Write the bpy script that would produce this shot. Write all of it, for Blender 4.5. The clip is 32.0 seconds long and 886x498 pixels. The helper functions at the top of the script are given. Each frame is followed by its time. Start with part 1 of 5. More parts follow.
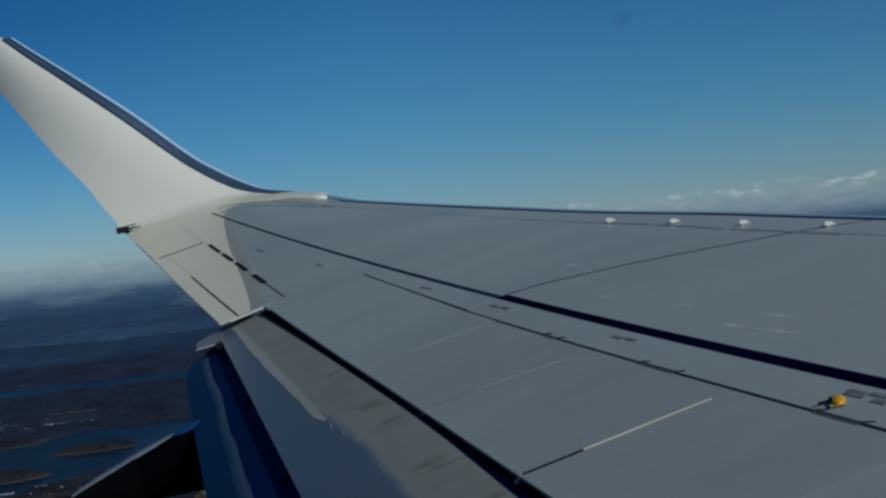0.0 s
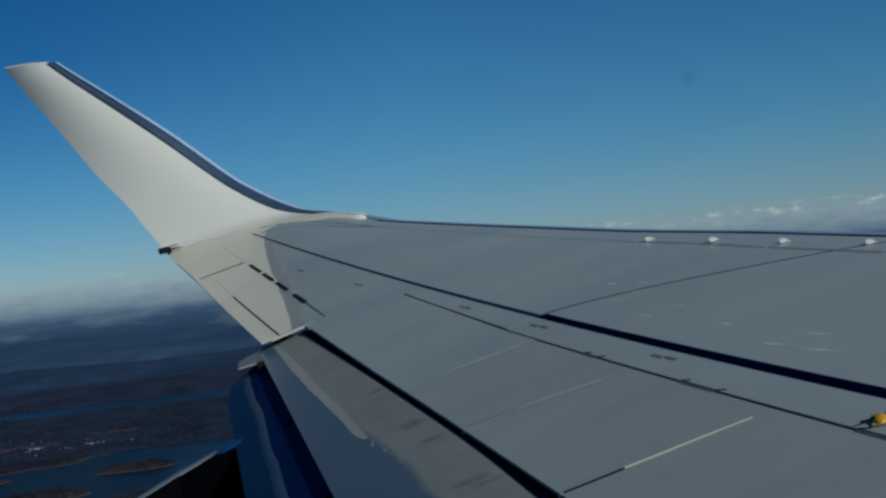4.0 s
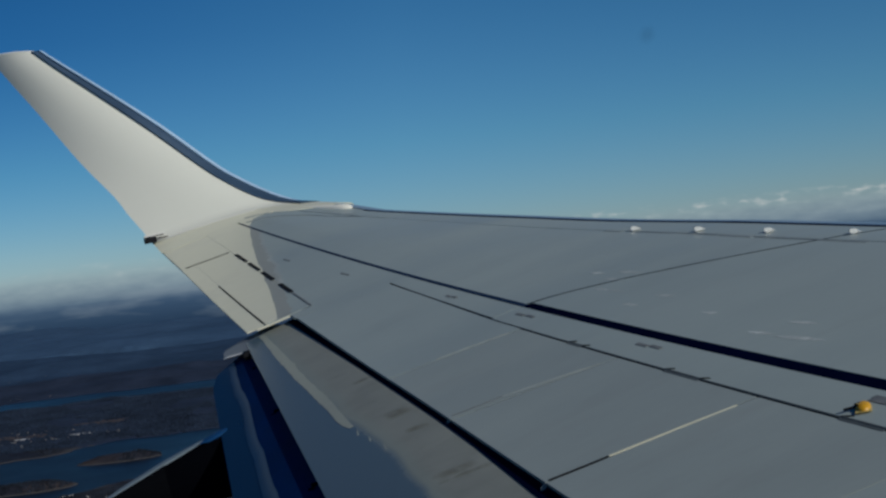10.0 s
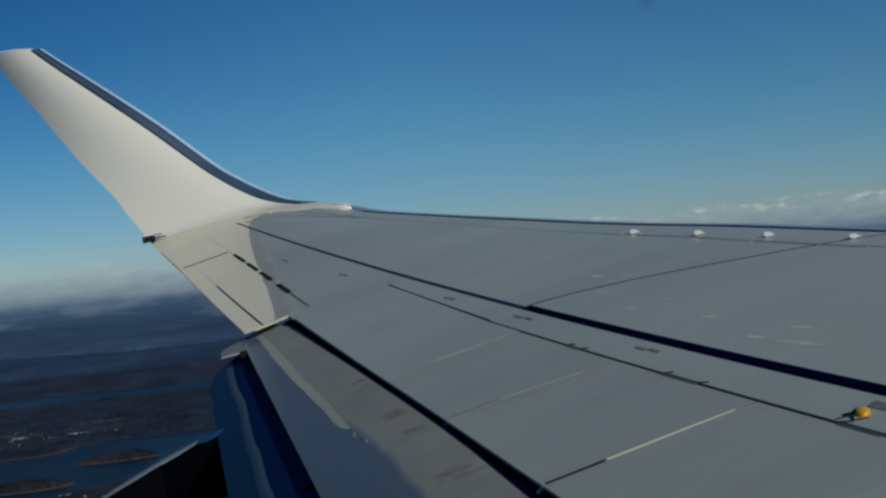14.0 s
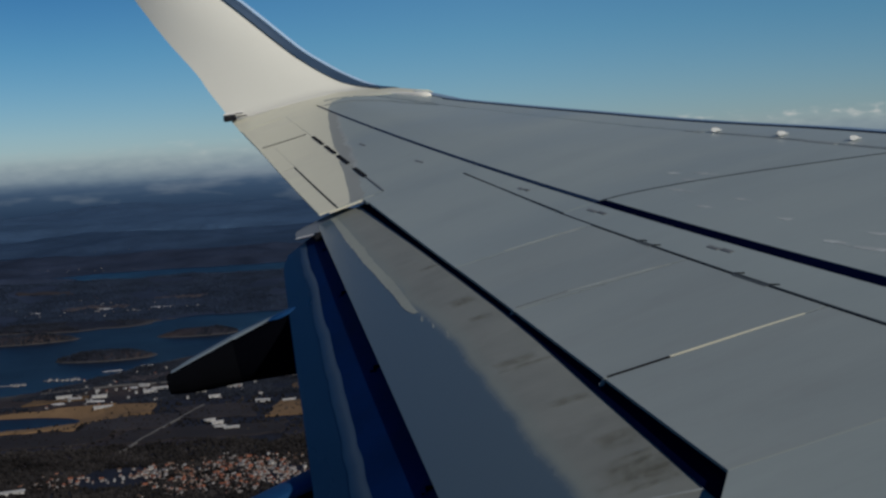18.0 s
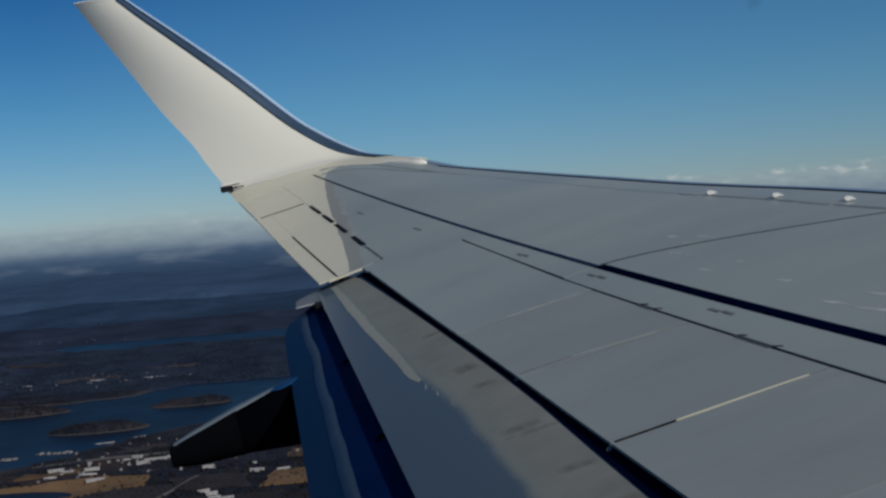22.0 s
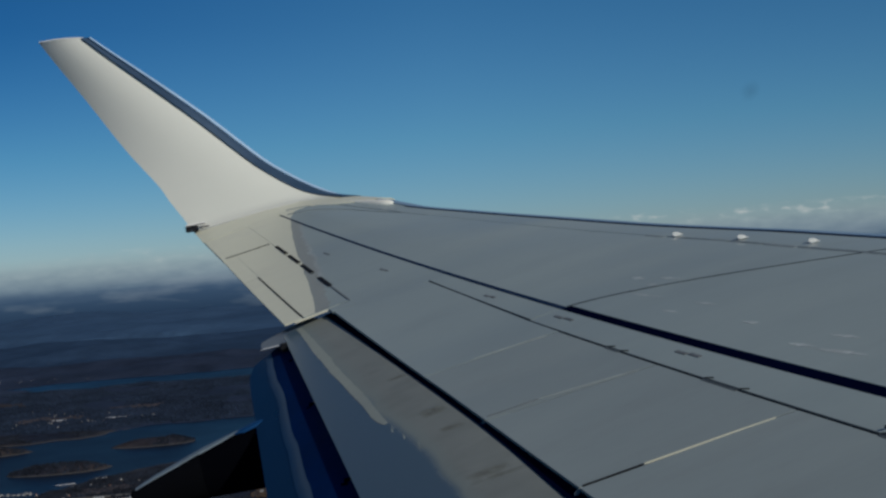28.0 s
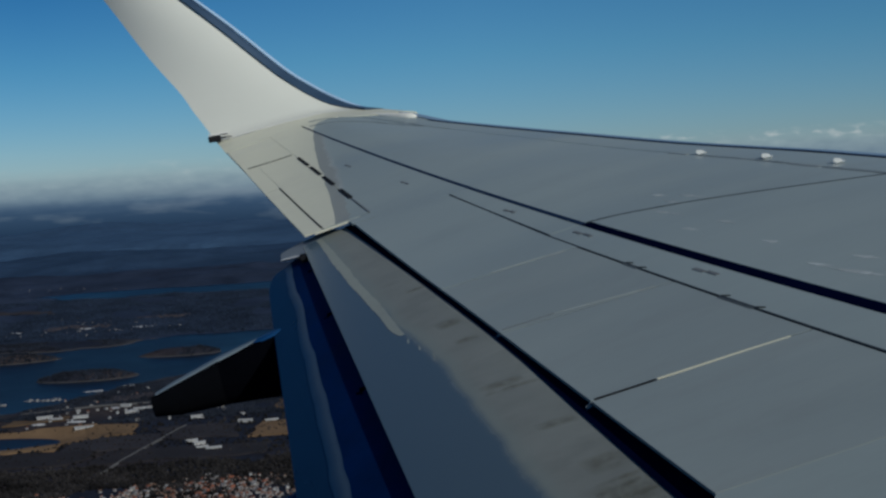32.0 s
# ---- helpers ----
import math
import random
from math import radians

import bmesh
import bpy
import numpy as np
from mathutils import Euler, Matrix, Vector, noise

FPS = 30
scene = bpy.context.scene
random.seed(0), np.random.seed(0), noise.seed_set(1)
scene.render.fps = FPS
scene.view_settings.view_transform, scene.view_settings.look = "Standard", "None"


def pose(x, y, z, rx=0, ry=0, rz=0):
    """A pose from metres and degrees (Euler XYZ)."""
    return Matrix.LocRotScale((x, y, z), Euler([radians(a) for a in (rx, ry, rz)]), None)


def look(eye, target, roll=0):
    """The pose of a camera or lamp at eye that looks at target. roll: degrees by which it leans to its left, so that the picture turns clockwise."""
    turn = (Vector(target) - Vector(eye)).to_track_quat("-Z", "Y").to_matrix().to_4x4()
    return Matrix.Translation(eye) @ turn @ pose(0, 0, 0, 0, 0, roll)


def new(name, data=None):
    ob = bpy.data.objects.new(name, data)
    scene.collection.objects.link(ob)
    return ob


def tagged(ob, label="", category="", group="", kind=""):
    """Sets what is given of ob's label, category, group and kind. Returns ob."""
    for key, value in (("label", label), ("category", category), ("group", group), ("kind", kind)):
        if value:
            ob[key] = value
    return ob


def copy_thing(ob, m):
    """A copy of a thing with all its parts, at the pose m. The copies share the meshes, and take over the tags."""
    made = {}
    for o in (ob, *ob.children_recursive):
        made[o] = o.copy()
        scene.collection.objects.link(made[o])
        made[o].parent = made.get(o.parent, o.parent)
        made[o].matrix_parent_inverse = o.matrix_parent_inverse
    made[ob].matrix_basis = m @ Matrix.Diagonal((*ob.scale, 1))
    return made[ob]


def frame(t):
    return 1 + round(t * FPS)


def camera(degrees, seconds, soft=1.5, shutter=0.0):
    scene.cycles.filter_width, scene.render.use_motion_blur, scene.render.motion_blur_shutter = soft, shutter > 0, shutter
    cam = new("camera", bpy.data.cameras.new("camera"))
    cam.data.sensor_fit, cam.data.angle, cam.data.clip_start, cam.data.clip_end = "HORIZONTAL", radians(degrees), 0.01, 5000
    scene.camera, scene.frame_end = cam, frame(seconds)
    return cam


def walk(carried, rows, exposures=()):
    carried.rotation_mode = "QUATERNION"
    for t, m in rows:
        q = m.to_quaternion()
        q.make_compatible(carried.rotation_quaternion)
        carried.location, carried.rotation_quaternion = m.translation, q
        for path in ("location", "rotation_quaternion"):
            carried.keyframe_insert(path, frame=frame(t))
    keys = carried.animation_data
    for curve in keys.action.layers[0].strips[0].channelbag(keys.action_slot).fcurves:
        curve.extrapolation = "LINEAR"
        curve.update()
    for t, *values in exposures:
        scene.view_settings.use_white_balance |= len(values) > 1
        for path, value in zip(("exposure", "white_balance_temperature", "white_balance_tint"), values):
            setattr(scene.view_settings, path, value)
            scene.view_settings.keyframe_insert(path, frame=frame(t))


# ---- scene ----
FOV = 40.80
ROWS = [
    (0.0, -10.078, 1.638, 1.154, 89.619, 5.876, -9.651), (0.5, -10.093, 1.604, 1.149, 90.052, 5.548, -8.374),
    (1.0, -10.093, 1.597, 1.158, 90.427, 5.799, -7.892), (1.5, -10.081, 1.597, 1.151, 90.382, 5.533, -7.357),
    (2.0, -10.089, 1.598, 1.146, 90.548, 5.492, -7.983), (2.5, -10.090, 1.582, 1.150, 90.731, 5.506, -7.375),
    (3.0, -10.105, 1.573, 1.157, 90.688, 5.545, -7.413), (3.5, -10.107, 1.577, 1.158, 90.774, 5.820, -7.611),
    (5.5, -10.102, 1.586, 1.159, 90.326, 6.340, -8.317), (6.0, -10.115, 1.579, 1.156, 90.174, 6.063, -8.331),
    (6.5, -10.119, 1.581, 1.155, 90.321, 6.026, -8.090), (7.0, -10.106, 1.587, 1.144, 89.806, 5.765, -8.367),
    (7.5, -10.119, 1.597, 1.157, 90.212, 5.761, -8.631), (8.0, -10.100, 1.599, 1.142, 90.429, 5.731, -8.631),
    (8.5, -10.092, 1.585, 1.158, 90.244, 5.813, -8.409), (9.0, -10.106, 1.586, 1.152, 90.082, 5.868, -8.339),
    (9.5, -10.108, 1.583, 1.147, 90.271, 5.797, -8.442), (10.0, -10.098, 1.581, 1.146, 90.213, 6.040, -8.495),
    (10.5, -10.108, 1.588, 1.149, 90.525, 5.941, -8.787), (11.0, -10.110, 1.583, 1.143, 90.394, 6.068, -8.437),
    (11.5, -10.100, 1.598, 1.143, 90.304, 5.907, -8.778), (12.0, -10.111, 1.582, 1.144, 90.006, 5.866, -8.375),
    (12.5, -10.106, 1.572, 1.153, 90.171, 5.840, -8.331), (13.0, -10.108, 1.583, 1.140, 90.471, 5.853, -8.366),
    (13.5, -10.105, 1.596, 1.143, 90.560, 5.857, -8.279), (14.0, -10.089, 1.608, 1.139, 90.324, 5.542, -8.524),
    (14.5, -10.079, 1.624, 1.120, 90.004, 4.971, -9.391), (15.0, -10.039, 1.666, 1.114, 87.425, 3.819, -9.074),
    (15.5, -10.042, 1.668, 1.098, 86.918, 3.215, -7.816), (17.5, -10.048, 1.618, 1.115, 85.042, 3.204, -4.908),
    (18.0, -10.042, 1.619, 1.116, 85.395, 3.115, -4.600), (18.5, -10.047, 1.616, 1.108, 85.960, 3.082, -4.673),
    (19.0, -10.064, 1.600, 1.121, 86.783, 3.486, -5.047), (19.5, -10.064, 1.603, 1.117, 86.871, 3.671, -5.529),
    (20.0, -10.070, 1.602, 1.124, 87.029, 3.663, -5.397), (20.5, -10.075, 1.602, 1.125, 87.356, 3.682, -5.426),
    (21.0, -10.087, 1.596, 1.130, 87.912, 3.918, -5.627), (21.5, -10.094, 1.598, 1.134, 88.241, 4.122, -5.593),
    (22.0, -10.109, 1.572, 1.147, 88.453, 4.194, -5.026), (22.5, -10.114, 1.567, 1.157, 88.548, 4.237, -5.159),
    (23.0, -10.127, 1.569, 1.161, 88.686, 4.326, -5.494), (23.5, -10.120, 1.579, 1.165, 88.580, 3.901, -5.210),
    (24.0, -10.131, 1.582, 1.169, 89.350, 3.963, -5.706), (24.5, -10.127, 1.585, 1.179, 89.689, 4.056, -5.710),
    (25.0, -10.132, 1.584, 1.179, 89.978, 3.842, -5.622), (25.5, -10.118, 1.595, 1.185, 90.057, 4.149, -5.918),
    (27.5, -10.107, 1.597, 1.178, 90.276, 4.175, -6.718), (28.0, -10.110, 1.597, 1.167, 90.200, 4.106, -6.661),
    (28.5, -10.106, 1.612, 1.153, 91.101, 3.716, -6.238), (29.0, -10.092, 1.597, 1.152, 90.897, 3.618, -6.439),
    (29.5, -10.104, 1.595, 1.145, 90.791, 3.871, -5.945), (30.0, -10.101, 1.590, 1.140, 90.707, 3.580, -5.202),
    (30.5, -10.100, 1.584, 1.145, 90.628, 3.633, -5.302), (31.0, -10.094, 1.589, 1.137, 90.461, 3.522, -5.368),
    (31.5, -10.082, 1.591, 1.139, 88.560, 3.917, -4.948), (32.0, -10.061, 1.619, 1.133, 86.300, 3.013, -5.393),
]
cam = camera(FOV, 32.0, soft=2.6)
walk(cam, [(r[0], pose(*r[1:])) for r in ROWS], exposures=[(0.0, -0.12, 6300, 6.5), (3.5, -0.08, 6290, 6), (6.0, -0.04, 6470, 7.5), (9.0, 0.02, 6520, 6.5), (11.0, 0.05, 6680, 9), (13.0, 0.04, 6690, 8), (15.0, 0.06, 6950, 10), (18.0, 0.07, 7000, 12), (20.0, 0.1, 6960, 13), (22.0, 0.1, 6850, 12.5), (24.0, 0.07, 6620, 9), (25.0, 0.06, 6860, 10.5), (28.0, 0.02, 6670, 8.5), (30.0, 0.0, 6580, 8.5), (31.0, 0.0, 6400, 6.5), (32.0, 0.0, 6420, 6.5)])

# ---- world, sun ----
SUN_TO = Vector((0.55, -0.68, 0.52)).normalized()
elev = math.asin(SUN_TO.z)
azim = math.atan2(SUN_TO.x, SUN_TO.y)

world = bpy.data.worlds.new("sky_world")
scene.world = world
world.use_nodes = True
wt = world.node_tree
wt.nodes.clear()
w_out = wt.nodes.new("ShaderNodeOutputWorld")
w_bg = wt.nodes.new("ShaderNodeBackground")
w_bg.inputs["Strength"].default_value = 0.1
w_sky = wt.nodes.new("ShaderNodeTexSky")
w_sky.sky_type = "NISHITA"
w_sky.sun_disc = False
w_sky.sun_elevation = elev
w_sky.sun_rotation = azim
w_sky.altitude = 800
w_sky.air_density = 1.0
w_sky.dust_density = 0.2
w_sky.ozone_density = 3.0


def wnode(kind, **values):
    n = wt.nodes.new(kind)
    for key, value in values.items():
        n.inputs[key].default_value = value
    return n


def wmath(op, a, b=None, clamp=False):
    n = wt.nodes.new("ShaderNodeMath")
    n.operation = op
    n.use_clamp = clamp
    for i, v in enumerate((a, b)):
        if v is None:
            continue
        if hasattr(v, "is_linked"):
            wt.links.new(v, n.inputs[i])
        else:
            n.inputs[i].default_value = v
    return n.outputs[0]


def wramp(value, stops):
    n = wt.nodes.new("ShaderNodeValToRGB")
    wt.links.new(value, n.inputs[0])
    el = n.color_ramp.elements
    while len(el) < len(stops):
        el.new(0.5)
    for e, (p, c) in zip(el, stops):
        e.position = p
        e.color = (*c, 1) if len(c) == 3 else c
    return n.outputs[0]


def wmix(fac, a, b):
    n = wt.nodes.new("ShaderNodeMix")
    n.data_type = "RGBA"
    for sock, v in ((n.inputs[0], fac), (n.inputs[6], a), (n.inputs[7], b)):
        if hasattr(v, "is_linked"):
            wt.links.new(v, sock)
        else:
            sock.default_value = v
    return n.outputs[2]


hsv = wnode("ShaderNodeHueSaturation", Saturation=1.0, Value=0.69)
wt.links.new(w_sky.outputs[0], hsv.inputs["Color"])
tint = wt.nodes.new("ShaderNodeMix")
tint.data_type, tint.blend_type = "RGBA", "MULTIPLY"
tint.inputs[0].default_value = 1.0
wt.links.new(hsv.outputs[0], tint.inputs[6])
tc = wt.nodes.new("ShaderNodeTexCoord")
sep = wt.nodes.new("ShaderNodeSeparateXYZ")
wt.links.new(tc.outputs["Generated"], sep.inputs[0])
up_z = sep.outputs[2]
wt.links.new(wramp(wmath("MULTIPLY", up_z, 3.6, True), [(0.0, (0.47, 0.62, 0.885)), (0.35, (0.315, 0.635, 0.845)), (1.0, (0.165, 0.55, 0.805))]), tint.inputs[7])
# the sky's tint is darkened high up towards -x, to fit the view
aside = wmath("MULTIPLY", wmath("SUBTRACT", 0.12, sep.outputs[0]), 2.9, True)
deep = wmath("MULTIPLY", aside, wmath("MULTIPLY", wmath("SUBTRACT", up_z, 0.03), 6.0, True))
deeper = wt.nodes.new("ShaderNodeMix")
deeper.data_type, deeper.blend_type = "RGBA", "MULTIPLY"
wt.links.new(deep, deeper.inputs[0])
wt.links.new(tint.outputs[2], deeper.inputs[6])
deeper.inputs[7].default_value = (0.38, 0.64, 0.80, 1)


def cloud_noise(scale, detail, rough=0.6):
    mp = wt.nodes.new("ShaderNodeMapping")
    mp.inputs["Scale"].default_value = scale
    wt.links.new(tc.outputs["Generated"], mp.inputs[0])
    n = wnode("ShaderNodeTexNoise", Scale=1.0, Detail=detail, Roughness=rough)
    wt.links.new(mp.outputs[0], n.inputs["Vector"])
    return n.outputs[0]


puffs = cloud_noise((58, 58, 165), 4.0, 0.5)
streaks = cloud_noise((7, 7, 130), 5.0, 0.6)
wide = cloud_noise((5, 5, 9), 3.0, 0.5)
# a bank of low hazy cloud along the horizon, with small bright puffs along its upper side
top_edge = wmath("MULTIPLY", wmath("SUBTRACT", wmath("ADD", wmath("ADD", wmath("MULTIPLY", wide, 0.014), 0.0085), wmath("MULTIPLY", puffs, 0.012)), wmath("ADD", up_z, 0.001)), 75.0, True)
low_edge = wmath("MULTIPLY", wmath("ADD", up_z, wmath("ADD", wmath("MULTIPLY", streaks, 0.04), 0.0)), 42.0, True)
bank = wmath("MULTIPLY", wmath("MULTIPLY", top_edge, low_edge), 0.51)
puff_belt = wmath("MULTIPLY", wmath("MULTIPLY", wmath("SUBTRACT", 0.0222, up_z), 170.0, True), wmath("MULTIPLY", wmath("SUBTRACT", up_z, 0.010), 160.0, True))
puff_side = wmath("MULTIPLY", wmath("ADD", sep.outputs[0], 0.14), 6.0, True)
bright_puffs = wmath("MULTIPLY", wmath("MULTIPLY", wmath("SUBTRACT", puffs, 0.52), 6.0, True), wmath("MULTIPLY", wmath("MULTIPLY", puff_belt, puff_side), 0.7))
height = wmath("MULTIPLY", wmath("ADD", up_z, 0.03), 16.0, True)
soft_col = wramp(wmath("ADD", wmath("MULTIPLY", height, 0.75), wmath("MULTIPLY", wmath("SUBTRACT", puffs, 0.5), 0.6)),
                 [(0.0, (0.6, 1.0, 1.7)), (0.3, (1.6, 2.3, 3.0)), (0.58, (2.7, 3.5, 4.0)), (0.85, (6.2, 6.4, 6.2))])
# below the horizon the dark blue distance
low_col = wramp(wmath("MULTIPLY", up_z, -22.0, True), [(0.0, (1.2, 1.85, 2.6)), (0.3, (0.38, 0.75, 1.38)), (0.7, (0.18, 0.40, 0.82)), (1.0, (0.16, 0.36, 0.74))])
is_below = wmath("MULTIPLY", wmath("SUBTRACT", 0.012, up_z), 45.0, True)
under_streaks = cloud_noise((13, 13, 62), 4.0, 0.5)
window_z = wmath("MULTIPLY", wmath("MULTIPLY", wmath("ADD", up_z, 0.036), 90.0, True), wmath("MULTIPLY", wmath("SUBTRACT", 0.006, up_z), 90.0, True))
thin_cloud = wmath("MULTIPLY", wmath("MULTIPLY", wmath("SUBTRACT", under_streaks, 0.49), 4.0, True), wmath("MULTIPLY", window_z, 0.44))
sky_all = wmix(bright_puffs, wmix(thin_cloud, wmix(bank, wmix(is_below, deeper.outputs[2], low_col), soft_col), (2.3, 2.9, 3.5, 1)), (5.0, 5.3, 5.4, 1))
wt.links.new(sky_all, w_bg.inputs["Color"])
wt.links.new(w_bg.outputs[0], w_out.inputs["Surface"])

sun = new("sun", bpy.data.lights.new("sun", "SUN"))
sun.data.energy = 2.9
sun.data.angle = radians(0.53)
sun.data.color = (0.985, 0.925, 0.83)
sun.matrix_world = look(SUN_TO * 50, (0, 0, 0))
tagged(sun, "low winter sun", "sun", kind="structure")


# ---- materials ----
def material(name, colour, rough=0.5, metal=0.0, spread=0.12, grain=1.2, fine=18.0, stretch=(1, 1, 1), bump=0.02, dirt=None, dirt_amount=0.0,
             coat=0.0, spec=0.5, per_object=0.0, per_island=0.0):
    """Paint or surface with variation at two scales, streaked along stretch."""
    m = bpy.data.materials.new(name)
    m.use_nodes = True
    t = m.node_tree
    b = t.nodes["Principled BSDF"]
    co = t.nodes.new("ShaderNodeTexCoord")
    mp = t.nodes.new("ShaderNodeMapping")
    mp.inputs["Scale"].default_value = stretch
    t.links.new(co.outputs["Object"], mp.inputs[0])
    a = t.nodes.new("ShaderNodeTexNoise")
    a.inputs["Scale"].default_value, a.inputs["Detail"].default_value, a.inputs["Roughness"].default_value = grain, 6, 0.6
    f = t.nodes.new("ShaderNodeTexNoise")
    f.inputs["Scale"].default_value, f.inputs["Detail"].default_value = fine, 4
    for n in (a, f):
        t.links.new(mp.outputs[0], n.inputs["Vector"])
    sm = t.nodes.new("ShaderNodeMath")
    sm.operation = "MULTIPLY_ADD"
    t.links.new(f.outputs[0], sm.inputs[0])
    sm.inputs[1].default_value = 0.35
    t.links.new(a.outputs[0], sm.inputs[2])
    r = t.nodes.new("ShaderNodeMapRange")
    r.inputs[1].default_value, r.inputs[2].default_value = 0.45, 0.95
    r.inputs[3].default_value, r.inputs[4].default_value = 1 - spread, 1 + spread
    t.links.new(sm.outputs[0], r.inputs[0])
    last = r.outputs[0]
    if per_object:
        oi = t.nodes.new("ShaderNodeObjectInfo")
        q = t.nodes.new("ShaderNodeMapRange")
        q.inputs[3].default_value, q.inputs[4].default_value = 1 - per_object, 1 + per_object
        t.links.new(oi.outputs["Random"], q.inputs[0])
        mu = t.nodes.new("ShaderNodeMath")
        mu.operation = "MULTIPLY"
        t.links.new(last, mu.inputs[0])
        t.links.new(q.outputs[0], mu.inputs[1])
        last = mu.outputs[0]
    if per_island:
        gi = t.nodes.new("ShaderNodeNewGeometry")
        q = t.nodes.new("ShaderNodeMapRange")
        q.inputs[3].default_value, q.inputs[4].default_value = 1 - per_island, 1 + per_island
        t.links.new(gi.outputs["Random Per Island"], q.inputs[0])
        mu = t.nodes.new("ShaderNodeMath")
        mu.operation = "MULTIPLY"
        t.links.new(last, mu.inputs[0])
        t.links.new(q.outputs[0], mu.inputs[1])
        last = mu.outputs[0]
    v = t.nodes.new("ShaderNodeVectorMath")
    v.operation = "SCALE"
    v.inputs[0].default_value = colour
    t.links.new(last, v.inputs["Scale"])
    col = v.outputs[0]
    if dirt:
        d = t.nodes.new("ShaderNodeTexNoise")
        d.inputs["Scale"].default_value, d.inputs["Detail"].default_value, d.inputs["Roughness"].default_value = grain * 2.3, 8, 0.7
        t.links.new(mp.outputs[0], d.inputs["Vector"])
        dr = t.nodes.new("ShaderNodeMapRange")
        dr.inputs[1].default_value, dr.inputs[2].default_value = 0.5, 0.72
        dr.inputs[3].default_value, dr.inputs[4].default_value = 0.0, dirt_amount
        t.links.new(d.outputs[0], dr.inputs[0])
        mx = t.nodes.new("ShaderNodeMix")
        mx.data_type = "RGBA"
        t.links.new(dr.outputs[0], mx.inputs[0])
        t.links.new(col, mx.inputs[6])
        mx.inputs[7].default_value = (*dirt, 1)
        col = mx.outputs[2]
    t.links.new(col, b.inputs["Base Color"])
    rr = t.nodes.new("ShaderNodeMapRange")
    rr.inputs[1].default_value, rr.inputs[2].default_value = 0.3, 0.7
    rr.inputs[3].default_value, rr.inputs[4].default_value = max(rough - 0.08, 0.02), min(rough + 0.1, 1)
    t.links.new(a.outputs[0], rr.inputs[0])
    t.links.new(rr.outputs[0], b.inputs["Roughness"])
    b.inputs["Metallic"].default_value = metal
    b.inputs["Coat Weight"].default_value = coat
    b.inputs["Specular IOR Level"].default_value = spec
    if bump:
        bp = t.nodes.new("ShaderNodeBump")
        bp.inputs["Strength"].default_value = bump
        bp.inputs["Distance"].default_value = 0.02
        t.links.new(sm.outputs[0], bp.inputs["Height"])
        t.links.new(bp.outputs[0], b.inputs["Normal"])
    return m


WING_GREY = material("wing_grey_paint", (0.264, 0.319, 0.321), 0.42, spread=0.05, grain=0.8, fine=14, stretch=(0.35, 1.6, 1), dirt=(0.216, 0.256, 0.260), dirt_amount=0.3, bump=0.01)
SPOILER_GREY = material("spoiler_grey_paint", (0.247, 0.294, 0.296), 0.45, spread=0.05, grain=0.9, fine=16, stretch=(0.35, 1.6, 1), dirt=(0.196, 0.218, 0.217), dirt_amount=0.3, bump=0.01, per_object=0.03)
WHITE = material("white_paint", (0.615, 0.62, 0.497), 0.40, spread=0.05, grain=0.7, fine=10, stretch=(0.6, 1, 0.6), dirt=(0.47, 0.47, 0.41), dirt_amount=0.5, bump=0.006)
WINGLET_WHITE = material("winglet_white_paint", (0.62, 0.635, 0.58), 0.38, spread=0.02, grain=0.5, fine=40, stretch=(0.6, 1, 0.6), bump=0.004)
EDGE_PALE = material("pale_edge_streak", (0.30, 0.335, 0.335), 0.5, spread=0.2, grain=3)
EDGE_GREY = material("grey_edge_band", (0.255, 0.28, 0.268), 0.5, spread=0.08, grain=3, fine=12)
# pale tone for sunlight painted on the flap, also for its bare chips
FLAP_WHITE = material("pale_flap_sunlight_and_chips", (0.258, 0.288, 0.256), 0.45, spread=0.08, grain=0.9, fine=9, stretch=(0.5, 1.5, 1), dirt=(0.232, 0.256, 0.228), dirt_amount=0.6)
FAINT = material("faint_seam_filler", (0.222, 0.258, 0.27), 0.6, spread=0.15, grain=3)
EDGE_SEAL = material("navy_edge_seal", (0.006, 0.02, 0.055), 0.6, spread=0.2, grain=3, spec=0.1)
SEAM = material("blue_grey_seam", (0.032, 0.046, 0.060), 0.7, spread=0.2, grain=3, spec=0.1)
# near-black: fills the panel gaps, and paints shade in the flap slot
GAP_DARK = material("gap_fill_and_slot_shade", (0.0006, 0.0022, 0.0150), 0.8, spread=0.25, grain=3, spec=0.0)
RUBBER = material("black_rubber_seal", (0.008, 0.009, 0.012), 0.7, spread=0.2, grain=4, spec=0.15)
SOOT = material("soiled_flap_nose", (0.191, 0.210, 0.195), 0.5, spread=0.14, grain=1.1, fine=6, stretch=(0.7, 1.4, 1), dirt=(0.138, 0.152, 0.142), dirt_amount=0.75, bump=0.01)
FLAP = material("flap_blue_grey_paint", (0.080, 0.110, 0.150), 0.36, spread=0.08, grain=0.9, fine=9, stretch=(0.5, 1, 1), dirt=(0.10, 0.135, 0.18), dirt_amount=0.3)
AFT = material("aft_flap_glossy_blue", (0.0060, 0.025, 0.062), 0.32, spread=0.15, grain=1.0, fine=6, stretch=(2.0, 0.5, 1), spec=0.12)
# lighter steps imitate a soft reflection along the glossy aft segment
AFT_SHEEN = [material("aft_flap_painted_sheen", (0.0075 + 0.040 * k, 0.026 + 0.046 * k, 0.058 + 0.040 * k), 0.34, spread=0.13, grain=1.2, fine=8) for k in (0.8, 1.1, 0.95, 0.7, 0.5, 0.34, 0.2, 0.1)]
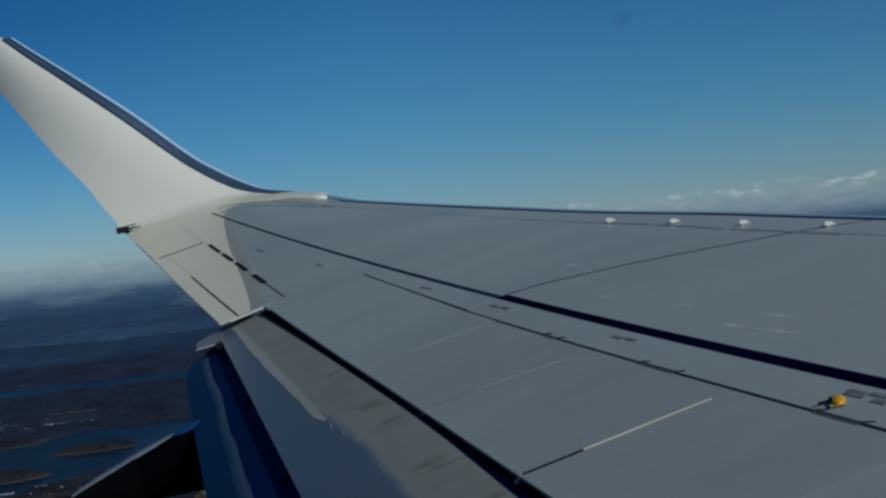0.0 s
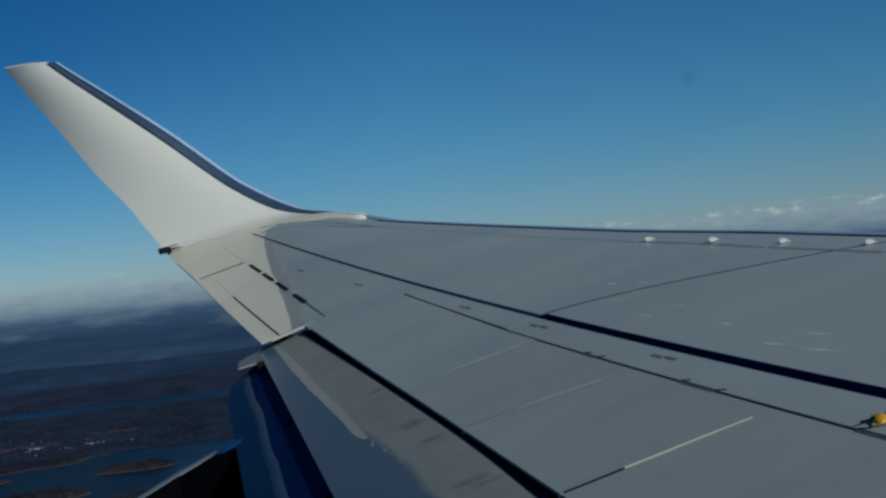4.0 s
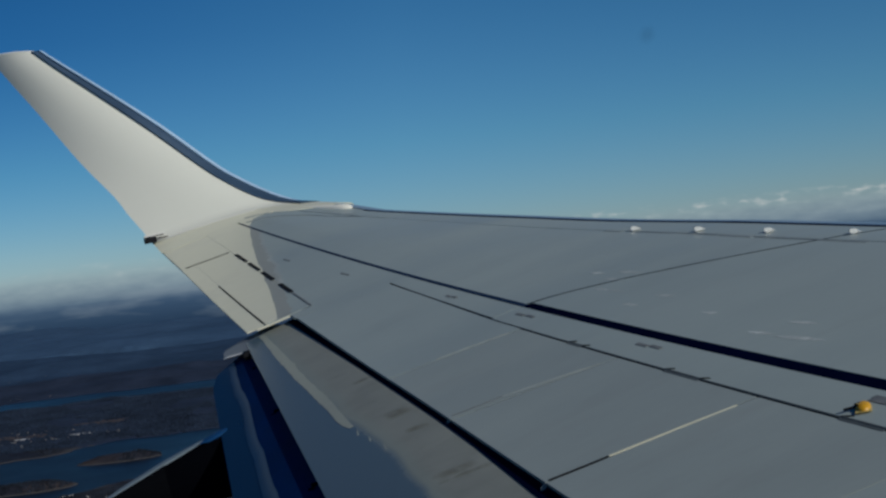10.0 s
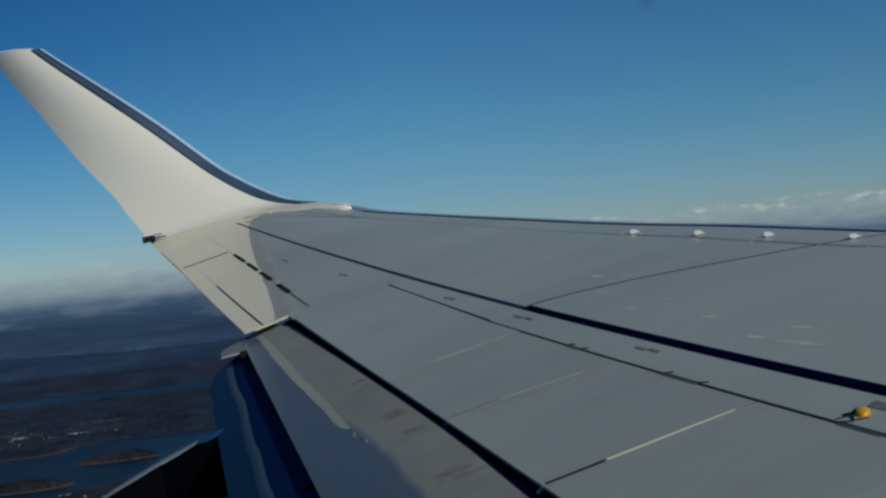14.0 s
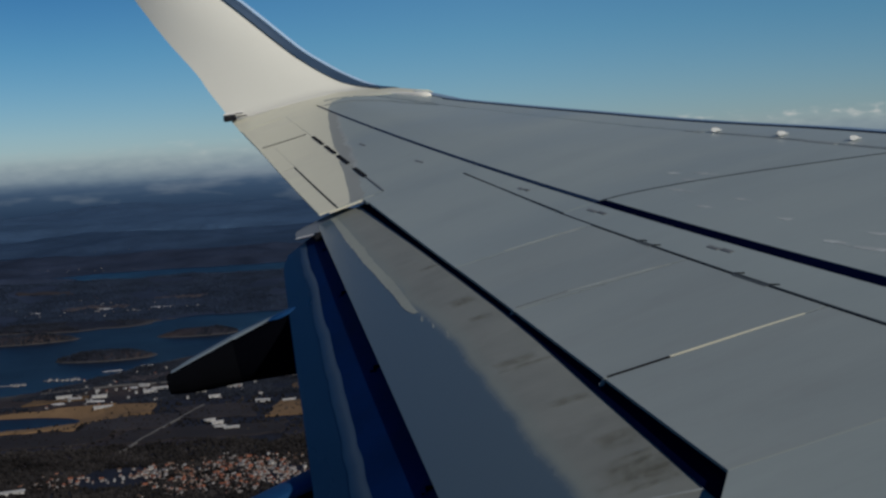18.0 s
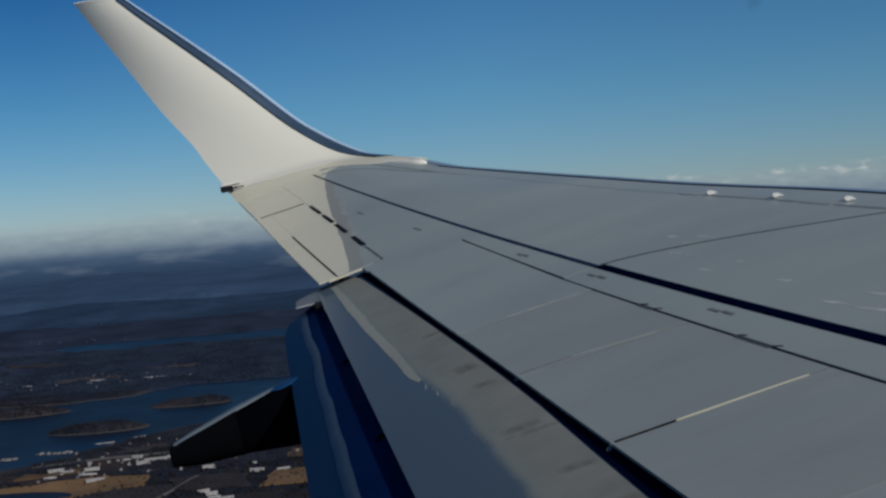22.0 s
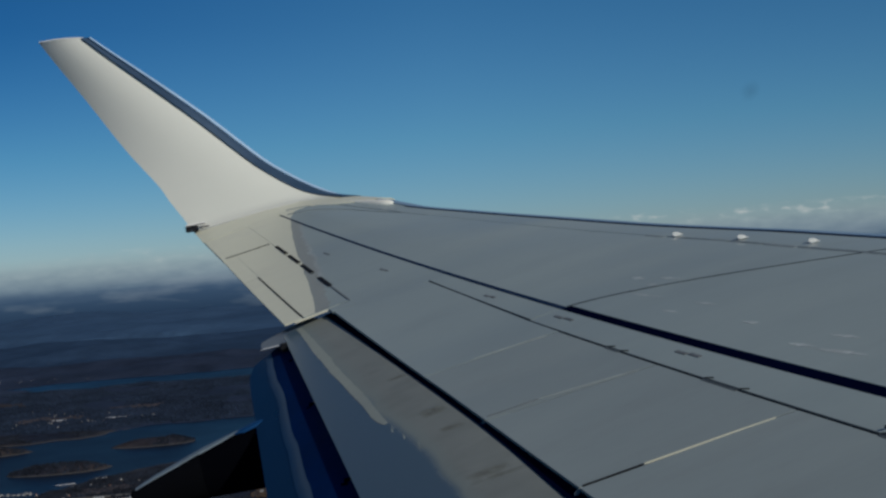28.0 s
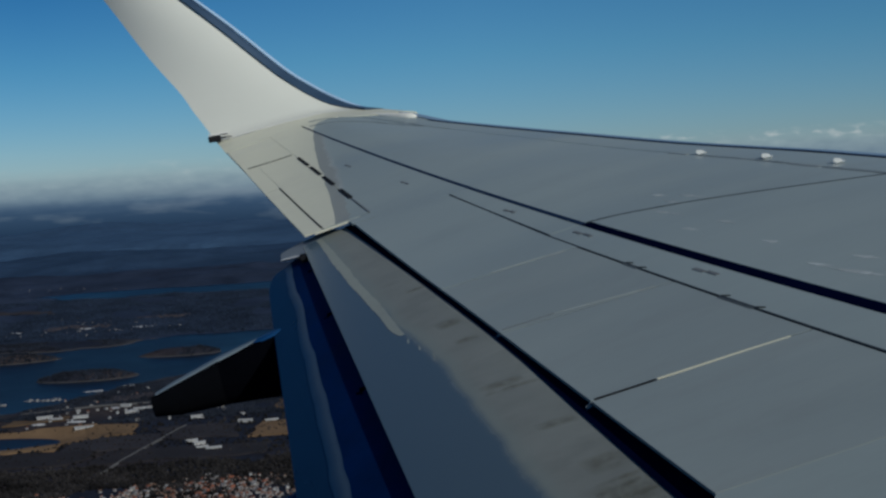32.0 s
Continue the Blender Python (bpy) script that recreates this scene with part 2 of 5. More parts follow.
# navy base stands in for shade and reflection behind the main flap
COVE = material("navy_cove_shade", (0.0008, 0.0135, 0.066), 0.6, spread=0.25, grain=2, spec=0.02)
# black stands in for the wing's shade on the fairings, the tail slightly lighter
FAIR_DARK = material("fairing_shade_and_bracket_black", (0.0016, 0.002, 0.0035), 0.9, spread=0.2, grain=1.5, spec=0.0)
FAIR_GREY = material("fairing_tail_lit_grey", (0.0019, 0.0025, 0.0040), 0.88, spread=0.25, grain=1.5, spec=0.05)
# pale colour holds the light along the fairing's upper ridge
FAIR_TOP = material("fairing_top_light", (0.16, 0.21, 0.25), 0.65, spread=0.15, grain=1.5, spec=0.12)
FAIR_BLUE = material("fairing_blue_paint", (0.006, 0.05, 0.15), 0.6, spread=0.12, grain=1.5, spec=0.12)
# blue base colours hold the sky's reflection in the metal edges
METAL = material("polished_edge_sky_blue", (0.24, 0.34, 0.44), 0.42, metal=0.25, spread=0.1, grain=2, stretch=(0.4, 1, 0.4))
BAND_METAL = material("bare_metal_dark_sky_tone", (0.046, 0.086, 0.145), 0.36, metal=0.35, spread=0.12, grain=2, stretch=(0.4, 1, 0.4))


def stain_material():
    """A thin film of soot: patchy, and thinning out towards its rim."""
    m = bpy.data.materials.new("soot_film")
    m.use_nodes = True
    t = m.node_tree
    b = t.nodes["Principled BSDF"]
    b.inputs["Base Color"].default_value = (0.040, 0.050, 0.050, 1)
    b.inputs["Roughness"].default_value = 0.8
    co = t.nodes.new("ShaderNodeTexCoord")
    n = t.nodes.new("ShaderNodeTexNoise")
    n.inputs["Scale"].default_value, n.inputs["Detail"].default_value, n.inputs["Roughness"].default_value = 9.0, 6, 0.65
    t.links.new(co.outputs["Object"], n.inputs["Vector"])
    uv = t.nodes.new("ShaderNodeUVMap")
    sp = t.nodes.new("ShaderNodeSeparateXYZ")
    t.links.new(uv.outputs[0], sp.inputs[0])
    last = None
    for k in (0, 1):
        a = t.nodes.new("ShaderNodeMath")
        a.operation = "MULTIPLY_ADD"
        t.links.new(sp.outputs[k], a.inputs[0])
        a.inputs[1].default_value, a.inputs[2].default_value = -1.0, 1.0
        q = t.nodes.new("ShaderNodeMath")
        q.operation = "MULTIPLY"
        t.links.new(sp.outputs[k], q.inputs[0])
        t.links.new(a.outputs[0], q.inputs[1])
        if last is None:
            last = q
        else:
            w = t.nodes.new("ShaderNodeMath")
            w.operation = "MULTIPLY"
            t.links.new(last.outputs[0], w.inputs[0])
            t.links.new(q.outputs[0], w.inputs[1])
            last = w
    r = t.nodes.new("ShaderNodeMapRange")
    r.inputs[1].default_value, r.inputs[2].default_value, r.inputs[3].default_value, r.inputs[4].default_value = 0.35, 0.7, 0.1, 1.0
    t.links.new(n.outputs[0], r.inputs[0])
    f = t.nodes.new("ShaderNodeMath")
    f.operation = "MULTIPLY"
    t.links.new(last.outputs[0], f.inputs[0])
    t.links.new(r.outputs[0], f.inputs[1])
    g = t.nodes.new("ShaderNodeMath")
    g.operation, g.use_clamp = "MULTIPLY", True
    g.inputs[1].default_value = 14.0
    t.links.new(f.outputs[0], g.inputs[0])
    h = t.nodes.new("ShaderNodeMath")
    h.operation = "MULTIPLY"
    h.inputs[1].default_value = 0.78
    t.links.new(g.outputs[0], h.inputs[0])
    t.links.new(h.outputs[0], b.inputs["Alpha"])
    return m


STAIN = stain_material()
YELLOW = material("yellow_fitting", (0.55, 0.29, 0.012), 0.4, spread=0.2, grain=20)
COVER_GREY = material("dark_grey_cover_strip", (0.064, 0.079, 0.085), 0.6, spread=0.2, grain=6)
PALE_YELLOW = material("worn_pale_yellow", (0.58, 0.46, 0.17), 0.5, spread=0.25, grain=25)
MARKS = material("faded_grey_marking", (0.125, 0.14, 0.15), 0.6, spread=0.3, grain=9)
GLINT = material("painted_glint", (0.36, 0.405, 0.408), 0.5, spread=0.3, grain=7, stretch=(1, 3, 1))
PALE_SEAL = material("pale_joint_seal", (0.30, 0.34, 0.345), 0.5, spread=0.2, grain=7, stretch=(1, 3, 1))
# pale blue stands in for the sky's reflection along the rim
RIM = material("polished_rim_sky_blue", (0.40, 0.57, 0.76), 0.3, metal=0.1, spread=0.12, grain=2, stretch=(0.4, 1, 0.4))
LAMP_GLASS = material("white_vane_paint", (0.50, 0.525, 0.52), 0.25, spread=0.05, grain=5, coat=0.5)
LENS = material("white_lamp_lens", (0.80, 0.80, 0.72), 0.3, spread=0.05, grain=5)
HULL = material("fuselage_white_paint", (0.68, 0.68, 0.66), 0.4, spread=0.05, grain=0.8)

# ---- the wing's shape, in the aircraft's own axes: x forward, y outboard, z up ----
PITCH = pose(0, 0, 0, 1.507, -9.991, -0.132)
SWEEP, TE0, TE1 = 0.5135, 8.983, 0.1829
RISE, FLEX = 0.1147, 0.00408
PROFILE_C = (0, 0.004, 0.02, 0.05, 0.1, 0.2, 0.4, 0.6, 0.7, 0.85, 1.0, 1.1)
PROFILE_Z = (0, 0.008, 0.018, 0.030, 0.042, 0.055, 0.060, 0.049, 0.038, 0.018, 0.0, -0.012)


def lead(y):
    return -SWEEP * y


def chord(y):
    return -SWEEP * y + TE0 + TE1 * (y - 5.9)


def section(c):
    """Height of the upper side over the chord line, rounded between the stations."""
    if c < 0.05 or c > 1.0:
        return float(np.interp(c, PROFILE_C, PROFILE_Z))
    i = max(k for k in range(3, 10) if PROFILE_C[k] <= c or k == 3)
    x, z = PROFILE_C, PROFILE_Z
    h = x[i + 1] - x[i]
    m0 = 0.5 * ((z[i + 1] - z[i]) / h + (z[i] - z[i - 1]) / (x[i] - x[i - 1]))
    m1 = 0.5 * ((z[i + 1] - z[i]) / h + (z[i + 2] - z[i + 1]) / (x[i + 2] - x[i + 1])) if i + 2 < len(x) else (z[i + 1] - z[i]) / h
    t = (c - x[i]) / h
    return (2 * t ** 3 - 3 * t * t + 1) * z[i] + (t ** 3 - 2 * t * t + t) * h * m0 + (3 * t * t - 2 * t ** 3) * z[i + 1] + (t ** 3 - t * t) * h * m1


def nose_lift(y, c):
    """The crest lies a little lower towards the tip than a plain section would."""
    if c >= 0.5:
        return 0.0
    w = 1.0 if c < 0.2 else (0.5 - c) / 0.3
    w = 0.5 * w + 0.5 * w * w * (3 - 2 * w)
    return w * float(np.interp(y, (7, 9, 10.8, 12.2, 13.4, 14.9, 15.8, 16.6), (0.05, 0.045, 0.033, -0.016, -0.04, -0.085, -0.115, -0.085)))


def surf(y, c, lift=0.0):
    """A point of the wing's upper surface."""
    ch = chord(y)
    return Vector((lead(y) - c * ch, y, RISE * y + FLEX * y * y + section(c) * ch + nose_lift(y, c) + lift))


def under(y, c):
    """A point of the wing's lower surface."""
    ch = chord(y)
    return Vector((lead(y) - c * ch, y, RISE * y + FLEX * y * y + nose_lift(y, c) - 1.05 * ch * (0.29 * math.sqrt(max(c, 0)) - 0.126 * c - 0.25 * c * c + 0.086 * c ** 3) * 0.55))


def root(name, label, category, m=None, kind="", group=""):
    ob = new(name)
    ob.empty_display_size = 0.2
    if m is not None:
        ob.matrix_world = m
    return tagged(ob, label, category, group, kind)


def part(name, bm, mat, parent, label="", smooth=True):
    me = bpy.data.meshes.new(name)
    bmesh.ops.recalc_face_normals(bm, faces=bm.faces)
    bm.to_mesh(me)
    bm.free()
    me.materials.append(mat)
    if smooth:
        for p in me.polygons:
            p.use_smooth = True
        me.set_sharp_from_angle(angle=radians(35))
    ob = new(name, me)
    ob.parent = parent
    if label:
        ob["label"] = label
    return ob


def sheet(top, bottom, ns, nc, bm=None):
    """A closed slab from two functions of (s, t) in 0..1."""
    bm = bm or bmesh.new()
    g = [[[bm.verts.new(fn(i / ns, j / nc)) for j in range(nc + 1)] for i in range(ns + 1)] for fn in (top, bottom)]
    for k in (0, 1):
        for i in range(ns):
            for j in range(nc):
                bm.faces.new((g[k][i][j], g[k][i + 1][j], g[k][i + 1][j + 1], g[k][i][j + 1]))
    for i in range(ns):
        for j in (0, nc):
            bm.faces.new((g[0][i][j], g[1][i][j], g[1][i + 1][j], g[0][i + 1][j]))
    for j in range(nc):
        for i in (0, ns):
            bm.faces.new((g[0][i][j], g[0][i][j + 1], g[1][i][j + 1], g[1][i][j]))
    return bm


def skin(y0, y1, c0, c1, lift=0.0, thick=0.018, ns=24, nc=8):
    """A skin panel between spans y0..y1 (functions of c or numbers) and chords c0..c1 (functions of the span fraction or numbers)."""
    fy0 = y0 if callable(y0) else (lambda c: y0)
    fy1 = y1 if callable(y1) else (lambda c: y1)
    fc0 = c0 if callable(c0) else (lambda s: c0)
    fc1 = c1 if callable(c1) else (lambda s: c1)

    def at(s, t, z):
        c = fc0(s) + (fc1(s) - fc0(s)) * t
        return surf(fy0(c) + (fy1(c) - fy0(c)) * s, c, z)
    return sheet(lambda s, t: at(s, t, lift), lambda s, t: at(s, t, lift - thick), ns, nc)


def lerp(table):
    xs, ys = [a for a, _ in table], [b for _, b in table]
    return lambda v: float(np.interp(v, xs, ys))


wing = root("aircraft_wing", "light grey airliner wing with white upturned tip and lowered flaps", "aircraft wing", PITCH)

# core under the skins, seen only in the gaps
ROOT_Y = 1.6
bm = bmesh.new()
spans = [ROOT_Y + (16.5 - ROOT_Y) * i / 30 for i in range(31)]
cs = [0.0, 0.01, 0.03, 0.07, 0.13, 0.2, 0.3, 0.42, 0.56, 0.58, 0.60, 0.62, 0.64, 0.66, 0.68, 0.72, 0.76, 0.80, 0.84]
rings = []
for y in spans:
    up = [surf(y, max(c, 0.012), -0.004 if c > 0.57 else -0.045) for c in cs]
    dn = [under(y, c) for c in reversed(cs)]
    rings.append([bm.verts.new(v) for v in up + dn])
for a, b in zip(rings, rings[1:]):
    n = len(a)
    for i in range(n):
        bm.faces.new((a[i], a[(i + 1) % n], b[(i + 1) % n], b[i]))
bm.faces.new(rings[0])
bm.faces.new(list(reversed(rings[-1])))
part("wing_core", bm, GAP_DARK, wing, "dark inner structure seen in the panel gaps")

# leading edge, skins
bm = skin(ROOT_Y, 16.6, 0.0, 0.1025, 0.011, 0.03, 60, 14)
part("leading_edge", bm, METAL, wing, "polished metal leading edge strip, sky reflection painted in")
part("edge_seal", skin(ROOT_Y, 15.9, 0.1035, lambda s: 0.1070 + 0.008 * s, 0.006, 0.012, 50, 2), EDGE_SEAL, wing, "navy seal line behind the leading edge")
for ya, yb, dc in ((15.9, 14.9, 0.004), (11.62, 11.42, 0.006), (11.3, 10.42, 0.004), (10.4, 10.12, 0.007), (10.1, 9.2, 0.004)):
    part("slat_seam", sheet(lambda s, t: surf(ya + (yb - ya) * s, 0.2265 + dc * (t - 0.5), 0.0035), lambda s, t: surf(ya + (yb - ya) * s, 0.2265 + dc * (t - 0.5), -0.004), 6, 1), FAINT, wing, "faint seam behind the slat")
bm = skin(ROOT_Y, 16.6, 0.105, 0.2195, 0.0, 0.02, 40, 8)
part("slat", bm, WING_GREY, wing)
cross = lambda c: 9.7528 - 4.0153 * max(c, 0.13) + 17.5435 * max(c, 0.13) ** 2 - 15.3151 * max(c, 0.13) ** 3
bm = skin(lambda c: cross(c) + 0.008, 16.55, 0.2225, lambda s: 0.5935, 0.0, 0.02, 40, 16)
part("skin_panel", bm, WING_GREY, wing)
bm = skin(ROOT_Y, lambda c: cross(c) - 0.008, 0.2225, lambda s: 0.586, 0.0, 0.02, 30, 16)
part("skin_panel", bm, WING_GREY, wing)
part("seam", sheet(lambda s, t: surf(cross(0.095 + 0.497 * s) + 0.015 * (t - 0.5), 0.095 + 0.497 * s, 0.003), lambda s, t: surf(cross(0.095 + 0.497 * s) + 0.015 * (t - 0.5), 0.095 + 0.497 * s, -0.01), 24, 1), SEAM, wing, "dark chordwise panel seam")
bm = skin(ROOT_Y, 10.35, 0.6050, 0.6583, 0.0, 0.02, 30, 4)
part("rear_skin", bm, WING_GREY, wing)
bm = skin(10.36, 12.15, 0.6048, lambda s: 0.6552 - 0.0102 * s, 0.0, 0.02, 12, 4)
part("rear_skin", bm, WING_GREY, wing)
HINGE_C = lambda y: 0.8138 - 0.0114 * (y - 12.15)
bm = skin(12.152, 16.55, 0.6045, lambda s: HINGE_C(12.152 + 4.398 * s), 0.0, 0.02, 24, 8)
part("outer_rear_skin", bm, WING_GREY, wing)

part("hinge_line", sheet(lambda s, t: surf(12.15 - 5.6 * s, lerp([(6.55, 0.6585), (10.35, 0.6585), (12.15, 0.6454)])(12.15 - 5.6 * s) + 0.0021 * t, 0.003), lambda s, t: surf(12.15 - 5.6 * s, lerp([(6.55, 0.6585), (10.35, 0.6585), (12.15, 0.6454)])(12.15 - 5.6 * s) + 0.0021 * t, -0.006), 40, 1), SEAM, wing, "dark spoiler hinge line")
part("outboard_seal", sheet(lambda s, t: surf(16.45 - 6.1 * s, 0.5945 + 0.0095 * t, 0.003), lambda s, t: surf(16.45 - 6.1 * s, 0.5945 + 0.0095 * t, -0.004), 40, 1), EDGE_SEAL, wing, "navy sealed spanwise seam")
# spoilers; their ends lean with the sweep
ends = [lerp([(0.66, 6.40), (0.88, 6.54)]), lerp([(0.66, 7.60), (0.88, 7.75)]), lerp([(0.66, 8.80), (0.88, 9.02)]), lerp([(0.66, 9.93), (0.88, 10.11)])]
SPOILER_TE = lerp([(6.4, 0.8845), (7.786, 0.8774), (8.872, 0.8718), (9.727, 0.8682), (10.533, 0.8665), (12.32, 0.8608)])
for a, b in zip(ends, ends[1:]):
    bm = skin(lambda c, a=a: a(c) + 0.005, lambda c, b=b: b(c) - 0.007, 0.6625, lambda s, a=a, b=b: SPOILER_TE(a(0.87) + (b(0.87) - a(0.87)) * s), 0.0, 0.02, 10, 10)
    part("spoiler", bm, SPOILER_GREY, wing)
bm = skin(lambda c: ends[3](c) + 0.006, lambda c: 12.15 + (c - 0.66) * 0.9, lambda s: 0.6602 - 0.0105 * s, lambda s: SPOILER_TE(10.1 + 2.23 * s), 0.0, 0.02, 14, 10)
part("fixed_rear_panel", bm, WING_GREY, wing)
# the part outboard of the fixed panel, up to the aileron
bm = skin(lambda c: 12.16 + (c - 0.66) * 0.9, 12.47, lambda s: 0.80, lambda s: 0.864, 0.0, 0.02, 4, 4)
part("fixed_rear_panel", bm, WING_GREY, wing)
bm = skin(ROOT_Y, lambda c: ends[0](c) - 0.001 if c < 0.89 else 6.53 - (c - 0.89) * 9.0, 0.6625, 1.05, 0.0, 0.02, 20, 14)
part("inboard_panel", bm, WING_GREY, wing)
# light seals along the spoiler joints
for (ya, ca), (yb, cb), mat, name in (((7.612, 0.684), (7.712, 0.812), WHITE, "pale_seal"), ((7.712, 0.813), (7.752, 0.874), RUBBER, "dark_seal"),
                                      ((8.83, 0.684), (9.0, 0.80), PALE_SEAL, "pale_seal"), ((9.0, 0.80), (9.05, 0.866), MARKS, "dark_seal"), ((9.95, 0.68), (10.06, 0.79), PALE_SEAL, "pale_seal")):
    w = 0.0075 if mat in (WHITE, RUBBER) else 0.0045
    bm = sheet(lambda s, t: surf(ya + (yb - ya) * s + (t - 0.5) * w, ca + (cb - ca) * s, 0.004), lambda s, t: surf(ya + (yb - ya) * s + (t - 0.5) * w, ca + (cb - ca) * s, -0.01), 8, 1)
    part(name, bm, mat, wing)

for y, far in ((7.757, 0.0062), (9.045, 0.005)):
    part("joint_tab", sheet(lambda s, t: surf(y + 0.8 * far * s + 0.0035 * (t - 0.5), SPOILER_TE(y) - 0.0005 + far * s, -0.006 - 0.02 * s), lambda s, t: surf(y + 0.8 * far * s + 0.0035 * (t - 0.5), SPOILER_TE(y) - 0.0005 + far * s, -0.03 - 0.02 * s), 3, 1), PALE_SEAL, wing, "pale tab bridging the slot")

# aileron with its tab, tip trailing edge
TE_C = lerp([(12.4, 0.973), (15.5, 0.982), (16.4, 0.996), (17.4, 1.02)])
bm = skin(12.49, 15.40, lambda s: HINGE_C(12.49 + 2.91 * s) + 0.0012, lambda s: 0.925, 0.0, 0.022, 20, 6)
aileron = part("aileron", bm, WING_GREY, wing, "grey and white aileron")
bm = skin(14.30, 15.40, lambda s: 0.925, lambda s: TE_C(14.3 + 1.1 * s), 0.0, 0.012, 8, 3)
part("aileron_corner", bm, WHITE, aileron)
bm = skin(12.49, 14.29, lambda s: 0.929, lambda s: TE_C(12.49 + 1.8 * s), 0.0, 0.012, 12, 3)
part("tab", bm, WHITE, aileron, "white aileron trim tab")
bm = skin(15.41, 16.72, lambda s: HINGE_C(15.41 + 1.31 * s) + 0.0004, lambda s: TE_C(15.4 + 1.15 * s) - 0.004 * s, 0.0, 0.02, 8, 6)
part("tip_rear_panel", bm, WHITE, wing)
# the slots along the aileron's hinge
for ya, yb in ((15.2, 14.76), (14.66, 14.25), (14.14, 13.74), (13.5, 13.11)):
    bm = sheet(lambda s, t: surf(ya + (yb - ya) * s, HINGE_C(ya + (yb - ya) * s) - 0.006 + 0.012 * t, 0.008),
               lambda s, t: surf(ya + (yb - ya) * s, HINGE_C(ya + (yb - ya) * s) - 0.006 + 0.012 * t, -0.01), 3, 1)
    part("hinge_slot", bm, RUBBER, aileron, "black slot in the hinge line")

# white coat of the tip with a ragged edge, a grey band and a pale streak
EDGE = lerp([(12.45, 0.90), (12.7, 0.88), (13.55, 0.83), (14.0, 0.80), (14.75, 0.75), (15.3, 0.70), (15.75, 0.65), (16.2, 0.59), (16.47, 0.53), (16.62, 0.40), (16.64, 0.27)])


def ragged(y, k=0.0):
    return EDGE(y) + 0.006 * noise.noise(Vector((y * 3, 0.3 + k, 0))) + (0.002 + 0.012 * (k > 0)) * noise.noise(Vector((y * 13, 1.3 + k, 0)))


def coat_of(y0, y1, lo, hi, lift, back=0.0, depth=None, k=0.0):
    """A coat aft of the ragged edge, between the chord lines lo and hi (functions of the span)."""
    def at(s, t, z):
        y = y0 + (y1 - y0) * s
        a = min(max(ragged(y, k) - back, lo(y)), hi(y) - 0.0005)
        b = hi(y) if depth is None else min(max(ragged(y, k if back > 0.04 else 0.0) + depth, lo(y) + 0.0004), hi(y))
        return surf(y, a + (b - a) * t, z)
    return sheet(lambda s, t: at(s, t, lift), lambda s, t: at(s, t, lift - 0.012), 110, 10)


before, after = (lambda y: HINGE_C(y)), (lambda y: HINGE_C(y) + 0.0012)
part("white_tip_coat", coat_of(16.1, 16.62, lambda y: 0.22, lambda y: 0.5935, 0.002), WHITE, wing, "white coat with a ragged edge")
part("white_tip_coat", coat_of(13.2, 16.62, lambda y: 0.6045, before, 0.002), WHITE, wing, "white coat with a ragged edge")
part("white_aileron_coat", coat_of(12.5, 15.395, after, lambda y: 0.9245, 0.002), WHITE, aileron, "white coat with a ragged edge")
part("ragged_edge_band", coat_of(13.0, 16.4, lambda y: 0.6045, before, 0.0008, 0.036, 0.01, 2.0), EDGE_GREY, wing, "grey band along the ragged edge")
part("ragged_edge_streak", coat_of(13.2, 16.2, lambda y: 0.6045, before, 0.0012, 0.046, -0.036, 2.0), EDGE_PALE, wing, "thin pale streak along the ragged edge")
part("ragged_edge_band", coat_of(12.5, 15.0, after, lambda y: 0.9245, 0.0008, 0.036, 0.01, 2.0), EDGE_GREY, aileron, "grey band along the ragged edge")

# ---- winglet: stations from the wing's tip up the curved fillet ----
ST = [  # leading edge, trailing edge
    ((-8.50, 16.55, 2.972), (-10.93, 16.55, 3.03)),
    ((-8.86, 16.95, 3.10), (-11.02, 16.98, 3.17)),
    ((-9.20, 17.20, 3.23), (-11.09, 17.20, 3.26)),
    ((-9.55, 17.33, 3.45), (-11.15, 17.26, 3.39)),
    ((-9.86, 17.42, 3.70), (-11.27, 17.35, 3.64)),
    ((-10.10, 17.50, 3.93), (-11.38, 17.45, 3.90)),
    ((-10.66, 17.69, 4.62), (-11.68, 17.62, 4.45)),
    ((-11.26, 17.90, 5.31), (-12.02, 17.87, 5.20)),
    ((-11.69, 18.04, 5.80), (-12.30, 18.04, 5.80)),
    ((-11.92, 18.14, 6.08), (-12.46, 18.16, 6.16)),
]


def smooth(points, n):
    """Catmull-Rom through the stations, n steps between two."""
    out = []
    for i in range(len(points) - 1):
        p = [Vector(points[min(max(i + k, 0), len(points) - 1)]) for k in (-1, 0, 1, 2)]
        for j in range(n):
            t = j / n
            out.append(0.5 * (2 * p[1] + (p[2] - p[0]) * t + (2 * p[0] - 5 * p[1] + 4 * p[2] - p[3]) * t * t + (3 * p[1] - p[0] - 3 * p[2] + p[3]) * t ** 3))
    return out + [Vector(points[-1])]


ST = list(zip(smooth([a for a, _ in ST], 4), smooth([b for _, b in ST], 4)))
# toed out towards the top to dim it, offset to fit the camera's view
ST = [(a, b + Vector((-0.075, 0.42 * (b - a).length, 0.035)) * max(0.0, (b.z - 3.9) / 2.25)) for a, b in ST]


CAMBER = 0.075


